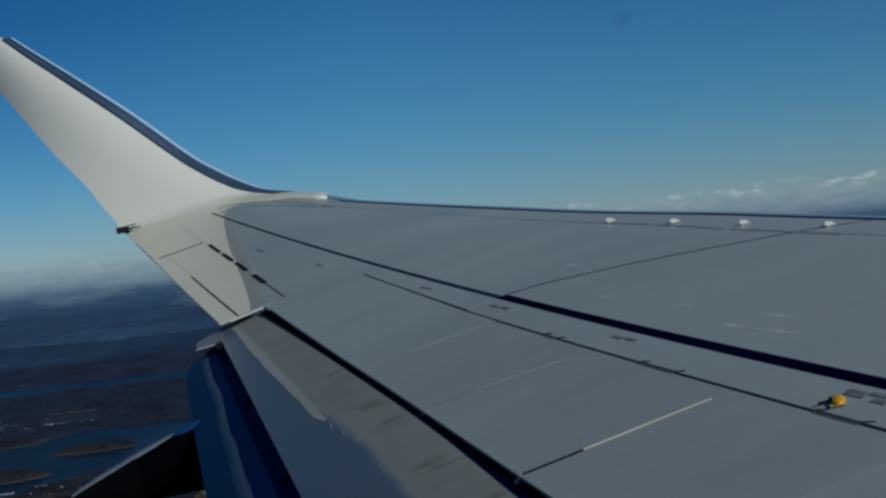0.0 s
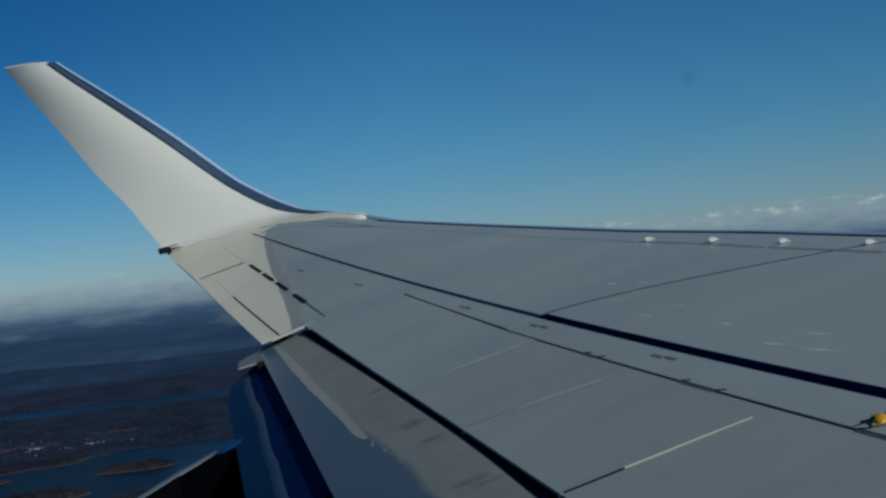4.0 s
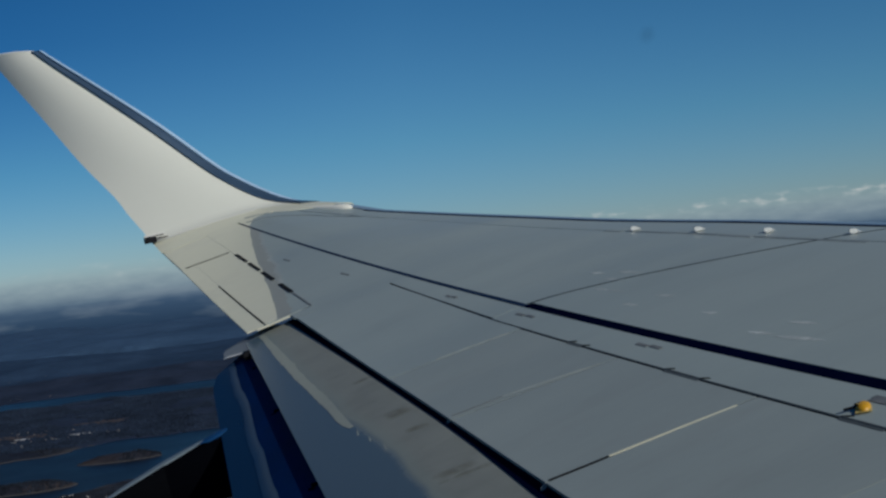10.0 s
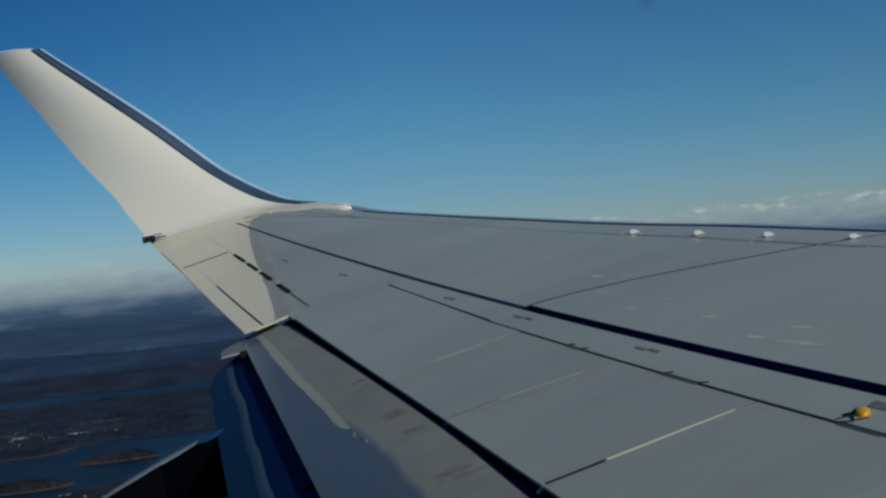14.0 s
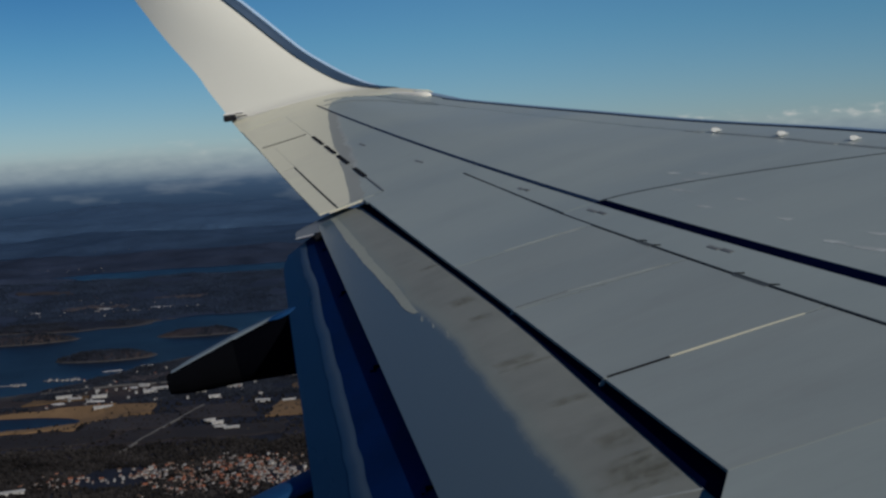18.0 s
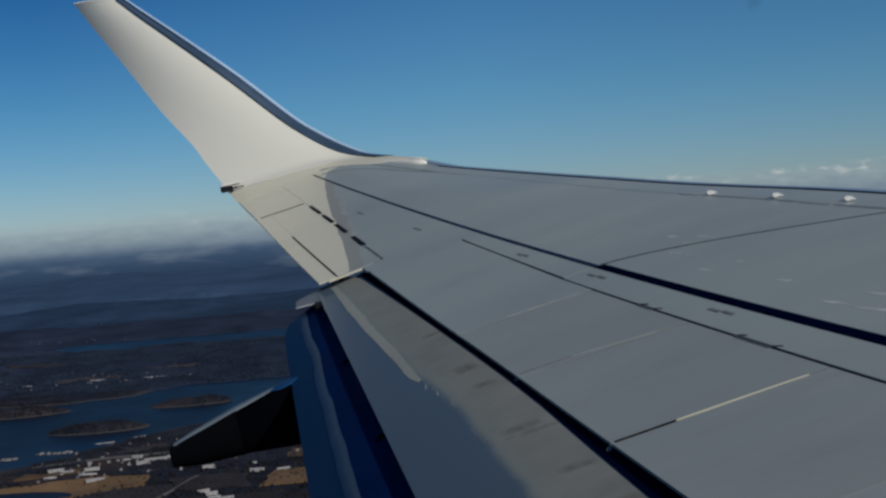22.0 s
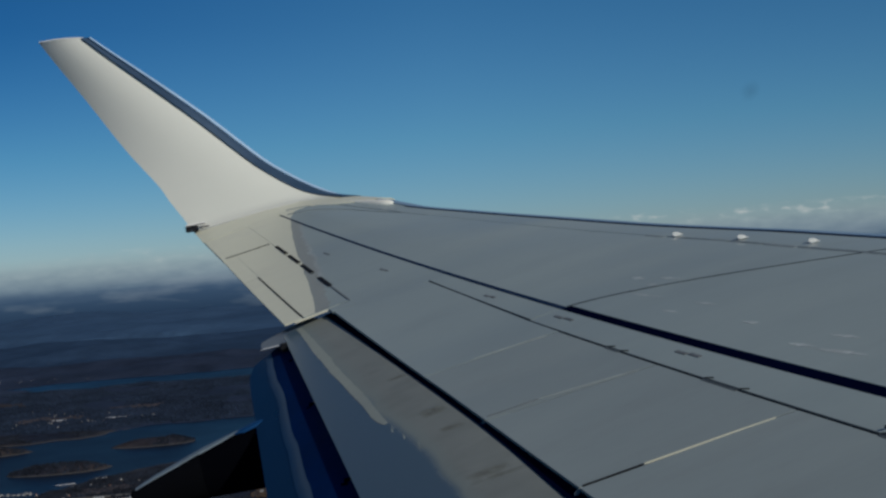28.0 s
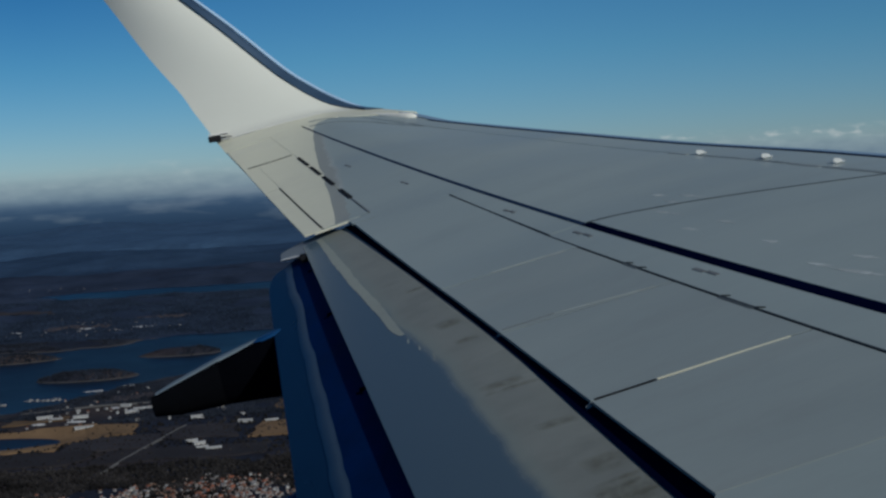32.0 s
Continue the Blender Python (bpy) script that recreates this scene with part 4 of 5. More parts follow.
fairing(11.3, 0.0, 0.0, 1)
fairing(9.0, 0.0, -0.74, 0)

# ---- small fittings on the wing ----
for y, c in ((11.34, 0.213), (10.72, 0.204), (10.15, 0.19), (9.53, 0.176), (8.95, 0.165)):
    v = root("vortex_generator", "small white vane standing on the wing's leading edge", "vortex generator", PITCH, group="vortex generators")
    p = surf(y, c, 0.0)
    bm = bmesh.new()
    box(bm, Matrix.Translation(p + Vector((0, 0, 0.006))) @ pose(0, 0, 0, 0, 0, 12), 0.085, 0.055, 0.008, 0.002)
    part("foot", bm, LAMP_GLASS, v)
    bm = bmesh.new()
    outline = [(-0.036, 0.004), (0.036, 0.004), (0.034, 0.018), (0.008, 0.034), (-0.03, 0.040), (-0.042, 0.032)]
    a = [bm.verts.new(p + Vector((x, 0.2 * x - 0.006, z))) for x, z in outline]
    b = [bm.verts.new(p + Vector((x, 0.2 * x + 0.006, z))) for x, z in outline]
    bm.faces.new(a)
    bm.faces.new(list(reversed(b)))
    for i in range(6):
        k = (i + 1) % 6
        bm.faces.new((a[i], b[i], b[k], a[k]))
    part("vane", bm, LAMP_GLASS, v)


def plate(name, y, c, dy, dc, mat, lift=0.005, label="", parent=None, skew=0.0, n=2):
    """A thin plate or marking that follows the wing's surface."""
    at = lambda s, t, z: surf(y + (s - 0.5) * dy + skew * (t - 0.5), c + (t - 0.5) * dc, z)
    return part(name, sheet(lambda s, t: at(s, t, lift), lambda s, t: at(s, t, lift - 0.006), n, n), mat, parent or wing, label)


# unreadable stencils, two short bars each
for y, c in ((10.14, 0.626), (8.775, 0.623), (11.18, 0.631), (12.95, 0.668), (14.2, 0.70), (7.0, 0.617)):
    far = 0.7 if y > 11 else 1.0
    for k in (-1, 1):
        plate("stencil_bar", y + 0.056 * k * far, c + 0.0012 * k, 0.10 * far, 0.0055, MARKS, 0.004)
# cover strips and small rods along the spoiler hinge
for y0, y1 in ((8.37, 8.07), (7.06, 6.79), (9.35, 9.2)):
    plate("hinge_cover", (y0 + y1) / 2, 0.6605, abs(y0 - y1), 0.0066, COVER_GREY, 0.0022, "grey hinge cover strip")
    for y in (y0, y1):
        plate("hinge_rod", y - 0.02, 0.6560, 0.009, 0.0052, RUBBER, 0.006, skew=0.045)
# pale streaks that imitate glints of light on the wing
rng = random.Random(5)
for y, c, w in ((10.45, 0.45, 0.14), (10.22, 0.43, 0.2), (10.19, 0.463, 0.16), (10.02, 0.501, 0.3), (9.5, 0.489, 0.16), (9.57, 0.533, 0.13), (8.917, 0.516, 0.12), (8.25, 0.503, 0.18), (8.33, 0.543, 0.17), (8.08, 0.54, 0.34)):
    bm = bmesh.new()
    n = 9
    a, b = [], []
    for i in range(n + 1):
        f = i / n
        h = 0.0042 * (0.35 + rng.random()) * math.sin(math.pi * min(max(f, 0.06), 0.94))
        y1, c1 = y + (f - 0.5) * w, c + 0.033 * (f - 0.5) * w + 0.0008 * (rng.random() - 0.5)
        a.append(bm.verts.new(surf(y1, c1 - h, 0.0012)))
        b.append(bm.verts.new(surf(y1, c1 + h, 0.0012)))
    for i in range(n):
        bm.faces.new((a[i], a[i + 1], b[i + 1], b[i]))
    r = bmesh.ops.extrude_face_region(bm, geom=bm.faces[:])
    bmesh.ops.translate(bm, vec=(0, 0, -0.006), verts=[v for v in r["geom"] if isinstance(v, bmesh.types.BMVert)])
    part("glint", bm, GLINT, wing, "thin pale streak painted for a glint on the wing", smooth=False)

# yellow tie-down fitting with its black strut
hook = root("tie_down_fitting", "yellow ring fitting with a black strut on the wing", "wing fitting", PITCH)
hp = surf(7.052, 0.6385, 0.0)
turn = Matrix.Translation(hp) @ pose(0, 0, 0, 6, 2, -28) @ Matrix.Diagonal((0.95, 0.95, 0.72, 1))
bm = bmesh.new()
rings = []
for k in range(7):
    a = math.pi / 2 * k / 6
    rings.append([bm.verts.new(turn @ Vector((0.040 * math.cos(a) * math.cos(q), 0.062 * math.cos(a) * math.sin(q), 0.008 + 0.032 * math.sin(a)))) for q in [math.pi * 2 * i / 18 for i in range(18)]])
for a, b in zip(rings, rings[1:-1] + [rings[-1]]):
    for i in range(18):
        bm.faces.new((a[i], a[(i + 1) % 18], b[(i + 1) % 18], b[i]))
bmesh.ops.remove_doubles(bm, verts=bm.verts, dist=0.0008)
part("dome", bm, YELLOW, hook, "yellow dome")
bm = bmesh.new()
ring = []
for i in range(18):
    a = math.pi * 2 * i / 18
    cc = Vector((-0.026 + 0.010 * math.cos(a), 0.018 * math.cos(a + 1.57), 0.034 + 0.012 * math.sin(a)))
    out = Vector((0.5 * math.cos(a), math.cos(a + 1.57), math.sin(a))).normalized()
    ring.append([bm.verts.new(turn @ (cc + (out * math.cos(b) + Vector((-0.8, 0, 0.6)) * math.sin(b)) * 0.005)) for b in [math.pi * 2 * k / 8 for k in range(8)]])
for i in range(18):
    for k in range(8):
        bm.faces.new((ring[i][k], ring[i][(k + 1) % 8], ring[(i + 1) % 18][(k + 1) % 8], ring[(i + 1) % 18][k]))
part("ring", bm, PALE_YELLOW, hook, "worn pale yellow ring")
bm = bmesh.new()
box(bm, turn @ Matrix.Translation((0, 0, 0.004)), 0.085, 0.135, 0.008, 0.003)
part("base_plate", bm, PALE_YELLOW, hook, "worn pale base plate")
bm = bmesh.new()
box(bm, Matrix.Translation(surf(7.066, 0.6455, 0.016)) @ pose(0, 0, 0, 0, 0, -16), 0.10, 0.014, 0.012, 0.004)
part("strut", bm, RUBBER, hook, "black strut")
bm = bmesh.new()
box(bm, Matrix.Translation(surf(7.062, 0.6415, 0.02)) @ pose(0, 0, 0, 0, 0, -16), 0.03, 0.035, 0.02, 0.005)
part("clevis", bm, RUBBER, hook, "black clevis at the strut's end")
for k in (0, 1):
    plate("stencil_bar", 7.04 - 0.15 * k, 0.6235 + 0.0014 * k, 0.11 - 0.03 * k, 0.0062, MARKS, 0.004)

# seams on the white tip
for y0, c0, y1, c1, w in ((15.41, 0.785, 15.5, 0.965, 0.010),):
    part("seam", sheet(lambda s, t: surf(y0 + (y1 - y0) * s + (t - 0.5) * w, c0 + (c1 - c0) * s, 0.0065), lambda s, t: surf(y0 + (y1 - y0) * s + (t - 0.5) * w, c0 + (c1 - c0) * s, -0.004), 6, 1), RUBBER, wing)
part("seam", sheet(lambda s, t: surf(14.3 - 1.75 * s, 0.9258 + 0.0026 * t, 0.0065), lambda s, t: surf(14.3 - 1.75 * s, 0.9258 + 0.0026 * t, -0.004), 8, 1), RUBBER, aileron, "tab hinge line")
part("seam", sheet(lambda s, t: surf(13.09 - 0.6 * s, HINGE_C(13.09 - 0.6 * s) - 0.002 + 0.004 * t, 0.006), lambda s, t: surf(13.09 - 0.6 * s, HINGE_C(13.09 - 0.6 * s) - 0.002 + 0.004 * t, -0.004), 4, 1), MARKS, aileron)

for line in (((16.62, 0.545), (16.52, 0.40), (16.44, 0.31), (16.1, 0.262), (15.886, 0.24), (15.78, 0.222), (15.72, 0.19)), ((16.39, 0.575), (16.24, 0.437), (16.0, 0.33), (15.6, 0.26), (15.4, 0.235))):
    fy, fc = lerp([(k / (len(line) - 1), a) for k, (a, _) in enumerate(line)]), lerp([(k / (len(line) - 1), b) for k, (_, b) in enumerate(line)])
    part("tip_seam", sheet(lambda s, t: surf(fy(s) + (t - 0.5) * 0.03, fc(s), 0.0065), lambda s, t: surf(fy(s) + (t - 0.5) * 0.03, fc(s), -0.004), 24, 1), FAINT, wing, "faint seam round the wing tip")

# ---- fuselage side with the cabin window that the view goes through ----
side = root("fuselage", "white rounded airliner fuselage with one cabin window", "fuselage", PITCH)
HX, HZ, HW, HH = -9.72, 2.80, 0.27, 0.26
ZC, RAD, X0, X1, ZA, ZB = 1.9, 2.25, -15.0, -4.0, 2.3, 3.3


def shell(x, z, r):
    return Vector((x, math.sqrt(r * r - (z - ZC) ** 2), z))


bm = bmesh.new()
inner, outer = [], []
for k in range(32):
    a = 2 * math.pi * (k + 0.5) / 32
    ca, sa = math.cos(a), math.sin(a)
    inner.append((HX + HW * math.copysign(abs(ca) ** 0.55, ca), HZ + HH * math.copysign(abs(sa) ** 0.55, sa)))
    fx, fz = min(max(ca * 1.3, -1), 1), min(max(sa * 1.3, -1), 1)
    outer.append(((X1 - HX if fx > 0 else HX - X0) * fx + HX, (ZB - HZ if fz > 0 else HZ - ZA) * fz + HZ))
loops = []
for r in (RAD - 0.08, RAD):
    for loop in (inner, outer):
        loops.append([bm.verts.new(shell(x, z, r)) for x, z in loop])
for k in range(32):
    j = (k + 1) % 32
    bm.faces.new((loops[0][k], loops[0][j], loops[1][j], loops[1][k]))
    bm.faces.new((loops[2][k], loops[3][k], loops[3][j], loops[2][j]))
    bm.faces.new((loops[0][k], loops[2][k], loops[2][j], loops[0][j]))
    bm.faces.new((loops[1][k], loops[1][j], loops[3][j], loops[3][k]))
part("window_belt", bm, HULL, side)
# the rest of the barrel, closed at both ends
a0, a1 = math.asin((ZB - ZC) / RAD), math.asin((ZA - ZC) / RAD) + 2 * math.pi
bm = sheet(lambda s, t: Vector((X0 + (X1 - X0) * s, RAD * math.cos(a0 + (a1 - a0) * t), ZC + RAD * math.sin(a0 + (a1 - a0) * t))),
           lambda s, t: Vector((X0 + (X1 - X0) * s, (RAD - 0.08) * math.cos(a0 + (a1 - a0) * t), ZC + (RAD - 0.08) * math.sin(a0 + (a1 - a0) * t))), 12, 60)
part("barrel", bm, HULL, side)
for x, d in ((X0, 0.02), (X1, -0.06)):
    bm = bmesh.new()
    bmesh.ops.create_cone(bm, cap_ends=True, segments=64, radius1=RAD - 0.09, radius2=RAD - 0.09, depth=0.04, matrix=Matrix.Translation((x + d + 0.02, 0, ZC)) @ pose(0, 0, 0, 0, 90, 0))
    part("bulkhead", bm, HULL, side)


def clear_material(name):
    m = bpy.data.materials.new(name)
    m.use_nodes = True
    t = m.node_tree
    t.nodes.clear()
    o, c = t.nodes.new("ShaderNodeOutputMaterial"), t.nodes.new("ShaderNodeBsdfTransparent")
    t.links.new(c.outputs[0], o.inputs[0])
    return m


def smudge_material():
    m = clear_material("smudge_on_pane")
    t = m.node_tree
    o = [n for n in t.nodes if n.type == "OUTPUT_MATERIAL"][0]
    c = [n for n in t.nodes if n.type == "BSDF_TRANSPARENT"][0]
    d = t.nodes.new("ShaderNodeBsdfDiffuse")
    d.inputs[0].default_value = (0.03, 0.05, 0.08, 1)
    co = t.nodes.new("ShaderNodeTexCoord")
    ln = t.nodes.new("ShaderNodeVectorMath")
    ln.operation = "LENGTH"
    t.links.new(co.outputs["Object"], ln.inputs[0])
    r = t.nodes.new("ShaderNodeMapRange")
    r.interpolation_type = "SMOOTHSTEP"
    r.inputs[1].default_value, r.inputs[2].default_value, r.inputs[3].default_value, r.inputs[4].default_value = 0.0, 0.0042, 0.15, 0.0
    t.links.new(ln.outputs["Value"], r.inputs[0])
    mx = t.nodes.new("ShaderNodeMixShader")
    t.links.new(r.outputs[0], mx.inputs[0])
    t.links.new(c.outputs[0], mx.inputs[1])
    t.links.new(d.outputs[0], mx.inputs[2])
    t.links.new(mx.outputs[0], o.inputs[0])
    return m


pane = sheet(lambda s, t: Vector((HX - 0.3 + 0.6 * s, 2.055 - 0.42 * (0.6 * t - 0.3), HZ - 0.3 + 0.6 * t)), lambda s, t: Vector((HX - 0.3 + 0.6 * s, 2.061 - 0.42 * (0.6 * t - 0.3), HZ - 0.3 + 0.6 * t)), 1, 1)
window = part("window_pane", pane, clear_material("clear_pane"), side, "clear window pane", smooth=False)
window.visible_shadow = False
bm = bmesh.new()
bmesh.ops.create_circle(bm, cap_ends=True, segments=24, radius=0.0044)
smudge = part("smudge", bm, smudge_material(), window, "faint grey smudge on the pane", smooth=False)
smudge.matrix_local = Matrix.Translation((-9.606, 2.021, 2.871)) @ pose(0, 0, 0, 113, 0, 0)
smudge.visible_shadow = False

# ---- ground and sea ----
SEA = -200.0
WATER = material("dark_sea_water", (0.007, 0.012, 0.021), 0.42, spread=0.2, grain=0.004, fine=0.05, bump=0.15, spec=0.12)


NEAR_SHORE = lerp([(-700, 1080), (-400, 1105), (-340, 1120), (-284, 1150), (-240, 1210), (-170, 1285), (-60, 1370)])


def shore(x, y):
    """Height of the land over the sea; the belts of land lie across the view."""
    n = noise.fractal(Vector((x / 620, y / 420, 0.7)), 1.0, 2.1, 5)
    belts = ((0, NEAR_SHORE(x), 3.6), (1600, 2170, 10), (2400, 2760, 9), (2850, 3500, 14), (3640, 5400, 16))
    h, d_in = -8.0, 0.0
    n *= 0.8
    for a, b, top in belts:
        d = min(y - a, b - y) / 130.0 + n * (0.6 if a == 0 else 1.5)
        h, d_in = max(h, min(d, 1.0) * top), max(d_in, d)
    for ix, iy, rx, ry in ((-282, 1302, 52, 22), (-200, 1445, 48, 18), (-430, 1470, 80, 24), (-560, 1590, 90, 24), (-700, 2290, 160, 26)):
        d = 1 - math.hypot((x - ix) / rx, (y - iy) / ry) + n * 0.5
        h = max(h, min(d * 2, 1.0) * 7)
    if h > 0:
        h += (3.5 if y > 1500 else 2.0) * (noise.fractal(Vector((x / 170, y / 170, 3.1)), 1.0, 2.0, 4) + 0.4)
        far = min(max((y - 3000) / 1700, 0), 1)
        h += far * 52 * (0.55 + 1.0 * noise.fractal(Vector((x / 900, y / 700, 9)), 1.0, 2.0, 4))
        mid = min(max((y - 1640) / 300, 0), 1) * (1 - far)
        h += mid * 15 * max(0.0, min((d_in - 0.6) * 0.8, 1.0)) * (0.6 + 1.3 * noise.fractal(Vector((x / 380, y / 260, 4)), 1.0, 2.0, 4))
        h = max(h, 0.6)
    # a small lake among the fields, with low banks
    k = min(max((1.85 - math.hypot((x + 318) / 70, (y - 976) / 27) + n * 0.3) / 0.9, 0), 1)
    return h + (-2.6 - h) * k if k else h


def land_material():
    m = bpy.data.materials.new("wooded_winter_land")
    m.use_nodes = True
    t = m.node_tree
    b = t.nodes["Principled BSDF"]
    b.inputs["Roughness"].default_value = 0.95
    b.inputs["Specular IOR Level"].default_value = 0.1
    co = t.nodes.new("ShaderNodeTexCoord")
    big = t.nodes.new("ShaderNodeTexNoise")
    big.inputs["Scale"].default_value, big.inputs["Detail"].default_value = 0.006, 6
    small = t.nodes.new("ShaderNodeTexNoise")
    small.inputs["Scale"].default_value, small.inputs["Detail"].default_value, small.inputs["Roughness"].default_value = 0.08, 8, 0.7
    for n in (big, small):
        t.links.new(co.outputs["Object"], n.inputs["Vector"])
    r = t.nodes.new("ShaderNodeValToRGB")
    el = r.color_ramp.elements
    while len(el) < 5:
        el.new(0.5)
    # the stops lean blue: some aerial haze is put into the land's colour
    for e, (p, c) in zip(el, ((0.0, (0.010, 0.0155, 0.029)), (0.42, (0.015, 0.019, 0.032)), (0.52, (0.022, 0.0225, 0.032)), (0.62, (0.036, 0.030, 0.032)), (1.0, (0.055, 0.042, 0.038)))):
        e.position, e.color = p, (*c, 1)
    t.links.new(big.outputs[0], r.inputs[0])
    mr = t.nodes.new("ShaderNodeMapRange")
    mr.inputs[1].default_value, mr.inputs[2].default_value, mr.inputs[3].default_value, mr.inputs[4].default_value = 0.3, 0.75, 0.5, 1.5
    t.links.new(small.outputs[0], mr.inputs[0])
    v = t.nodes.new("ShaderNodeVectorMath")
    v.operation = "SCALE"
    t.links.new(r.outputs[0], v.inputs[0])
    t.links.new(mr.outputs[0], v.inputs["Scale"])
    sp = t.nodes.new("ShaderNodeSeparateXYZ")
    t.links.new(co.outputs["Object"], sp.inputs[0])
    hm = t.nodes.new("ShaderNodeMapRange")
    hm.inputs[1].default_value, hm.inputs[2].default_value, hm.inputs[3].default_value, hm.inputs[4].default_value = SEA + 0.8, SEA + 1.4, 0.8, 0.0
    t.links.new(sp.outputs[2], hm.inputs[0])
    mx = t.nodes.new("ShaderNodeMix")
    mx.data_type = "RGBA"
    t.links.new(hm.outputs[0], mx.inputs[0])
    t.links.new(v.outputs[0], mx.inputs[6])
    mx.inputs[7].default_value = (0.060, 0.060, 0.062, 1)
    t.links.new(mx.outputs[2], b.inputs["Base Color"])
    bp = t.nodes.new("ShaderNodeBump")
    bp.inputs["Strength"].default_value, bp.inputs["Distance"].default_value = 0.8, 4.0
    t.links.new(small.outputs[0], bp.inputs["Height"])
    t.links.new(bp.outputs[0], b.inputs["Normal"])
    return m


LAND = land_material()
FIELD = material("stubble_field", (0.135, 0.088, 0.050), 0.95, spread=0.25, grain=0.03, fine=0.4, bump=0.1, spec=0.1, per_object=0.3)
HEATH = material("brown_heath", (0.050, 0.043, 0.046), 0.95, spread=0.35, grain=0.03, fine=0.3, bump=0.1, spec=0.1, per_object=0.25)
PLOUGH = material("ploughed_field", (0.028, 0.026, 0.030), 0.95, spread=0.25, grain=0.03, fine=0.4, bump=0.1, spec=0.1, per_object=0.2)
ROAD = material("pale_road", (0.085, 0.085, 0.088), 0.9, spread=0.15, grain=0.1, fine=1)
NEAR_TREES = material("bare_brown_trees", (0.0170, 0.0160, 0.0165), 0.95, spread=0.9, grain=0.03, fine=0.6, per_island=0.5, bump=0.0, spec=0.1)
# blue base colours of both woods include painted haze, stronger on the far shore
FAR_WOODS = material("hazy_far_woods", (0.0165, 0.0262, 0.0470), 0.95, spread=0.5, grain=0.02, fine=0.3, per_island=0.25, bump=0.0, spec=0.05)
FOREST = material("bare_and_evergreen_trees", (0.0145, 0.0188, 0.0290), 0.95, spread=0.6, grain=0.03, fine=0.6, per_island=0.35, bump=0.0, spec=0.1)
ROOF_RED = material("red_clay_roof", (0.150, 0.050, 0.026), 0.8, spread=0.2, grain=1.0, fine=6, per_object=0.5)
ROOF_BROWN = material("brown_tiled_roof", (0.085, 0.050, 0.033), 0.8, spread=0.2, grain=1.0, fine=6, per_object=0.6)
ROOF_GREY = material("grey_roof", (0.15, 0.15, 0.155), 0.7, spread=0.2, grain=1.0, fine=6, per_object=0.4)
HOUSE_WALL = material("pale_house_wall", (0.24, 0.225, 0.22), 0.8, spread=0.12, grain=1.0, fine=6, per_object=0.2)
HALL = material("white_hall_cladding", (0.37, 0.375, 0.37), 0.6, spread=0.08, grain=0.3, fine=3)

# blue in the base colour stands in for haze over the far shores
FAR = material("far_forest_haze_blue", (0.021, 0.0310, 0.056), 0.95, spread=0.4, grain=0.012, fine=0.11, bump=0.3, spec=0.05)


def terrain(name, ya, yb, nx, ny, mat):
    bm = bmesh.new()
    grid = []
    for j in range(ny + 1):
        y = ya + (yb - ya) * (j / ny) ** 1.1
        grid.append([])
        for i in range(nx + 1):
            x = (-0.52 + 0.80 * i / nx) * (y + 120)
            grid[-1].append(bm.verts.new((x, y, SEA + shore(x, y))))
    for a, b in zip(grid, grid[1:]):
        for i in range(nx):
            bm.faces.new((a[i], a[i + 1], b[i + 1], b[i]))
    return part(name, bm, mat, None)


tagged(terrain("ground", 420, 1610, 170, 170, LAND), "dark wooded coast with brown winter fields", "ground", kind="structure")
tagged(terrain("backdrop_hills", 1600, 2860, 170, 110, FAR), "far wooded shores and low hills, haze painted blue", "hills", kind="structure")

# bluer again: haze painted into the distant hills
DISTANCE = material("distant_forest_haze_blue", (0.024, 0.048, 0.092), 0.95, spread=0.25, grain=0.006, fine=0.05, bump=0.1, spec=0.05)
tagged(terrain("backdrop_distance", 2850, 3580, 150, 60, DISTANCE), "distant wooded hills, haze painted blue", "hills", kind="structure")
# palest blue, haze painted into the hills on the horizon
HORIZON = material("horizon_forest_haze_blue", (0.036, 0.073, 0.135), 0.95, spread=0.2, grain=0.005, fine=0.04, bump=0.05, spec=0.05)
tagged(terrain("backdrop_horizon", 3570, 4960, 150, 60, HORIZON), "wooded hills on the horizon, haze painted pale blue", "hills", kind="structure")

bm = bmesh.new()
ring = [bm.verts.new((4980 * math.cos(2 * math.pi * k / 64), 4980 * math.sin(2 * math.pi * k / 64), SEA)) for k in range(64)]
bm.faces.new(ring)
water = part("water", bm, WATER, None, smooth=False)
tagged(water, "calm dark blue fjord water", "water", kind="structure")

LAND_RNG = random.Random(11)


def ground_z(x, y):
    return SEA + shore(x, y)


def drape(name, x0, x1, y0, y1, skew, mat, lift, label, category, nx=14, ny=8, wobble=14):
    bm = bmesh.new()
    g = []
    for j in range(ny + 1):
        row = []
        for i in range(nx + 1):
            y = y0 + (y1 - y0) * j / ny
            x = x0 + (x1 - x0) * i / nx + skew * (y - y0)
            x, y = x + wobble * noise.noise(Vector((x / 22, y / 22, 2))), y + wobble * noise.noise(Vector((x / 22, y / 22, 7)))
            row.append(bm.verts.new((x, y, ground_z(x, y) + lift)))
        g.append(row)
    for a, b in zip(g, g[1:]):
        for i in range(nx):
            bm.faces.new((a[i], a[i + 1], b[i + 1], b[i]))
    r = bmesh.ops.extrude_face_region(bm, geom=bm.faces[:])
    bmesh.ops.translate(bm, vec=(0, 0, -1.5), verts=[v for v in r["geom"] if isinstance(v, bmesh.types.BMVert)])
    return tagged(part(name, bm, mat, None), label, category, kind="structure")


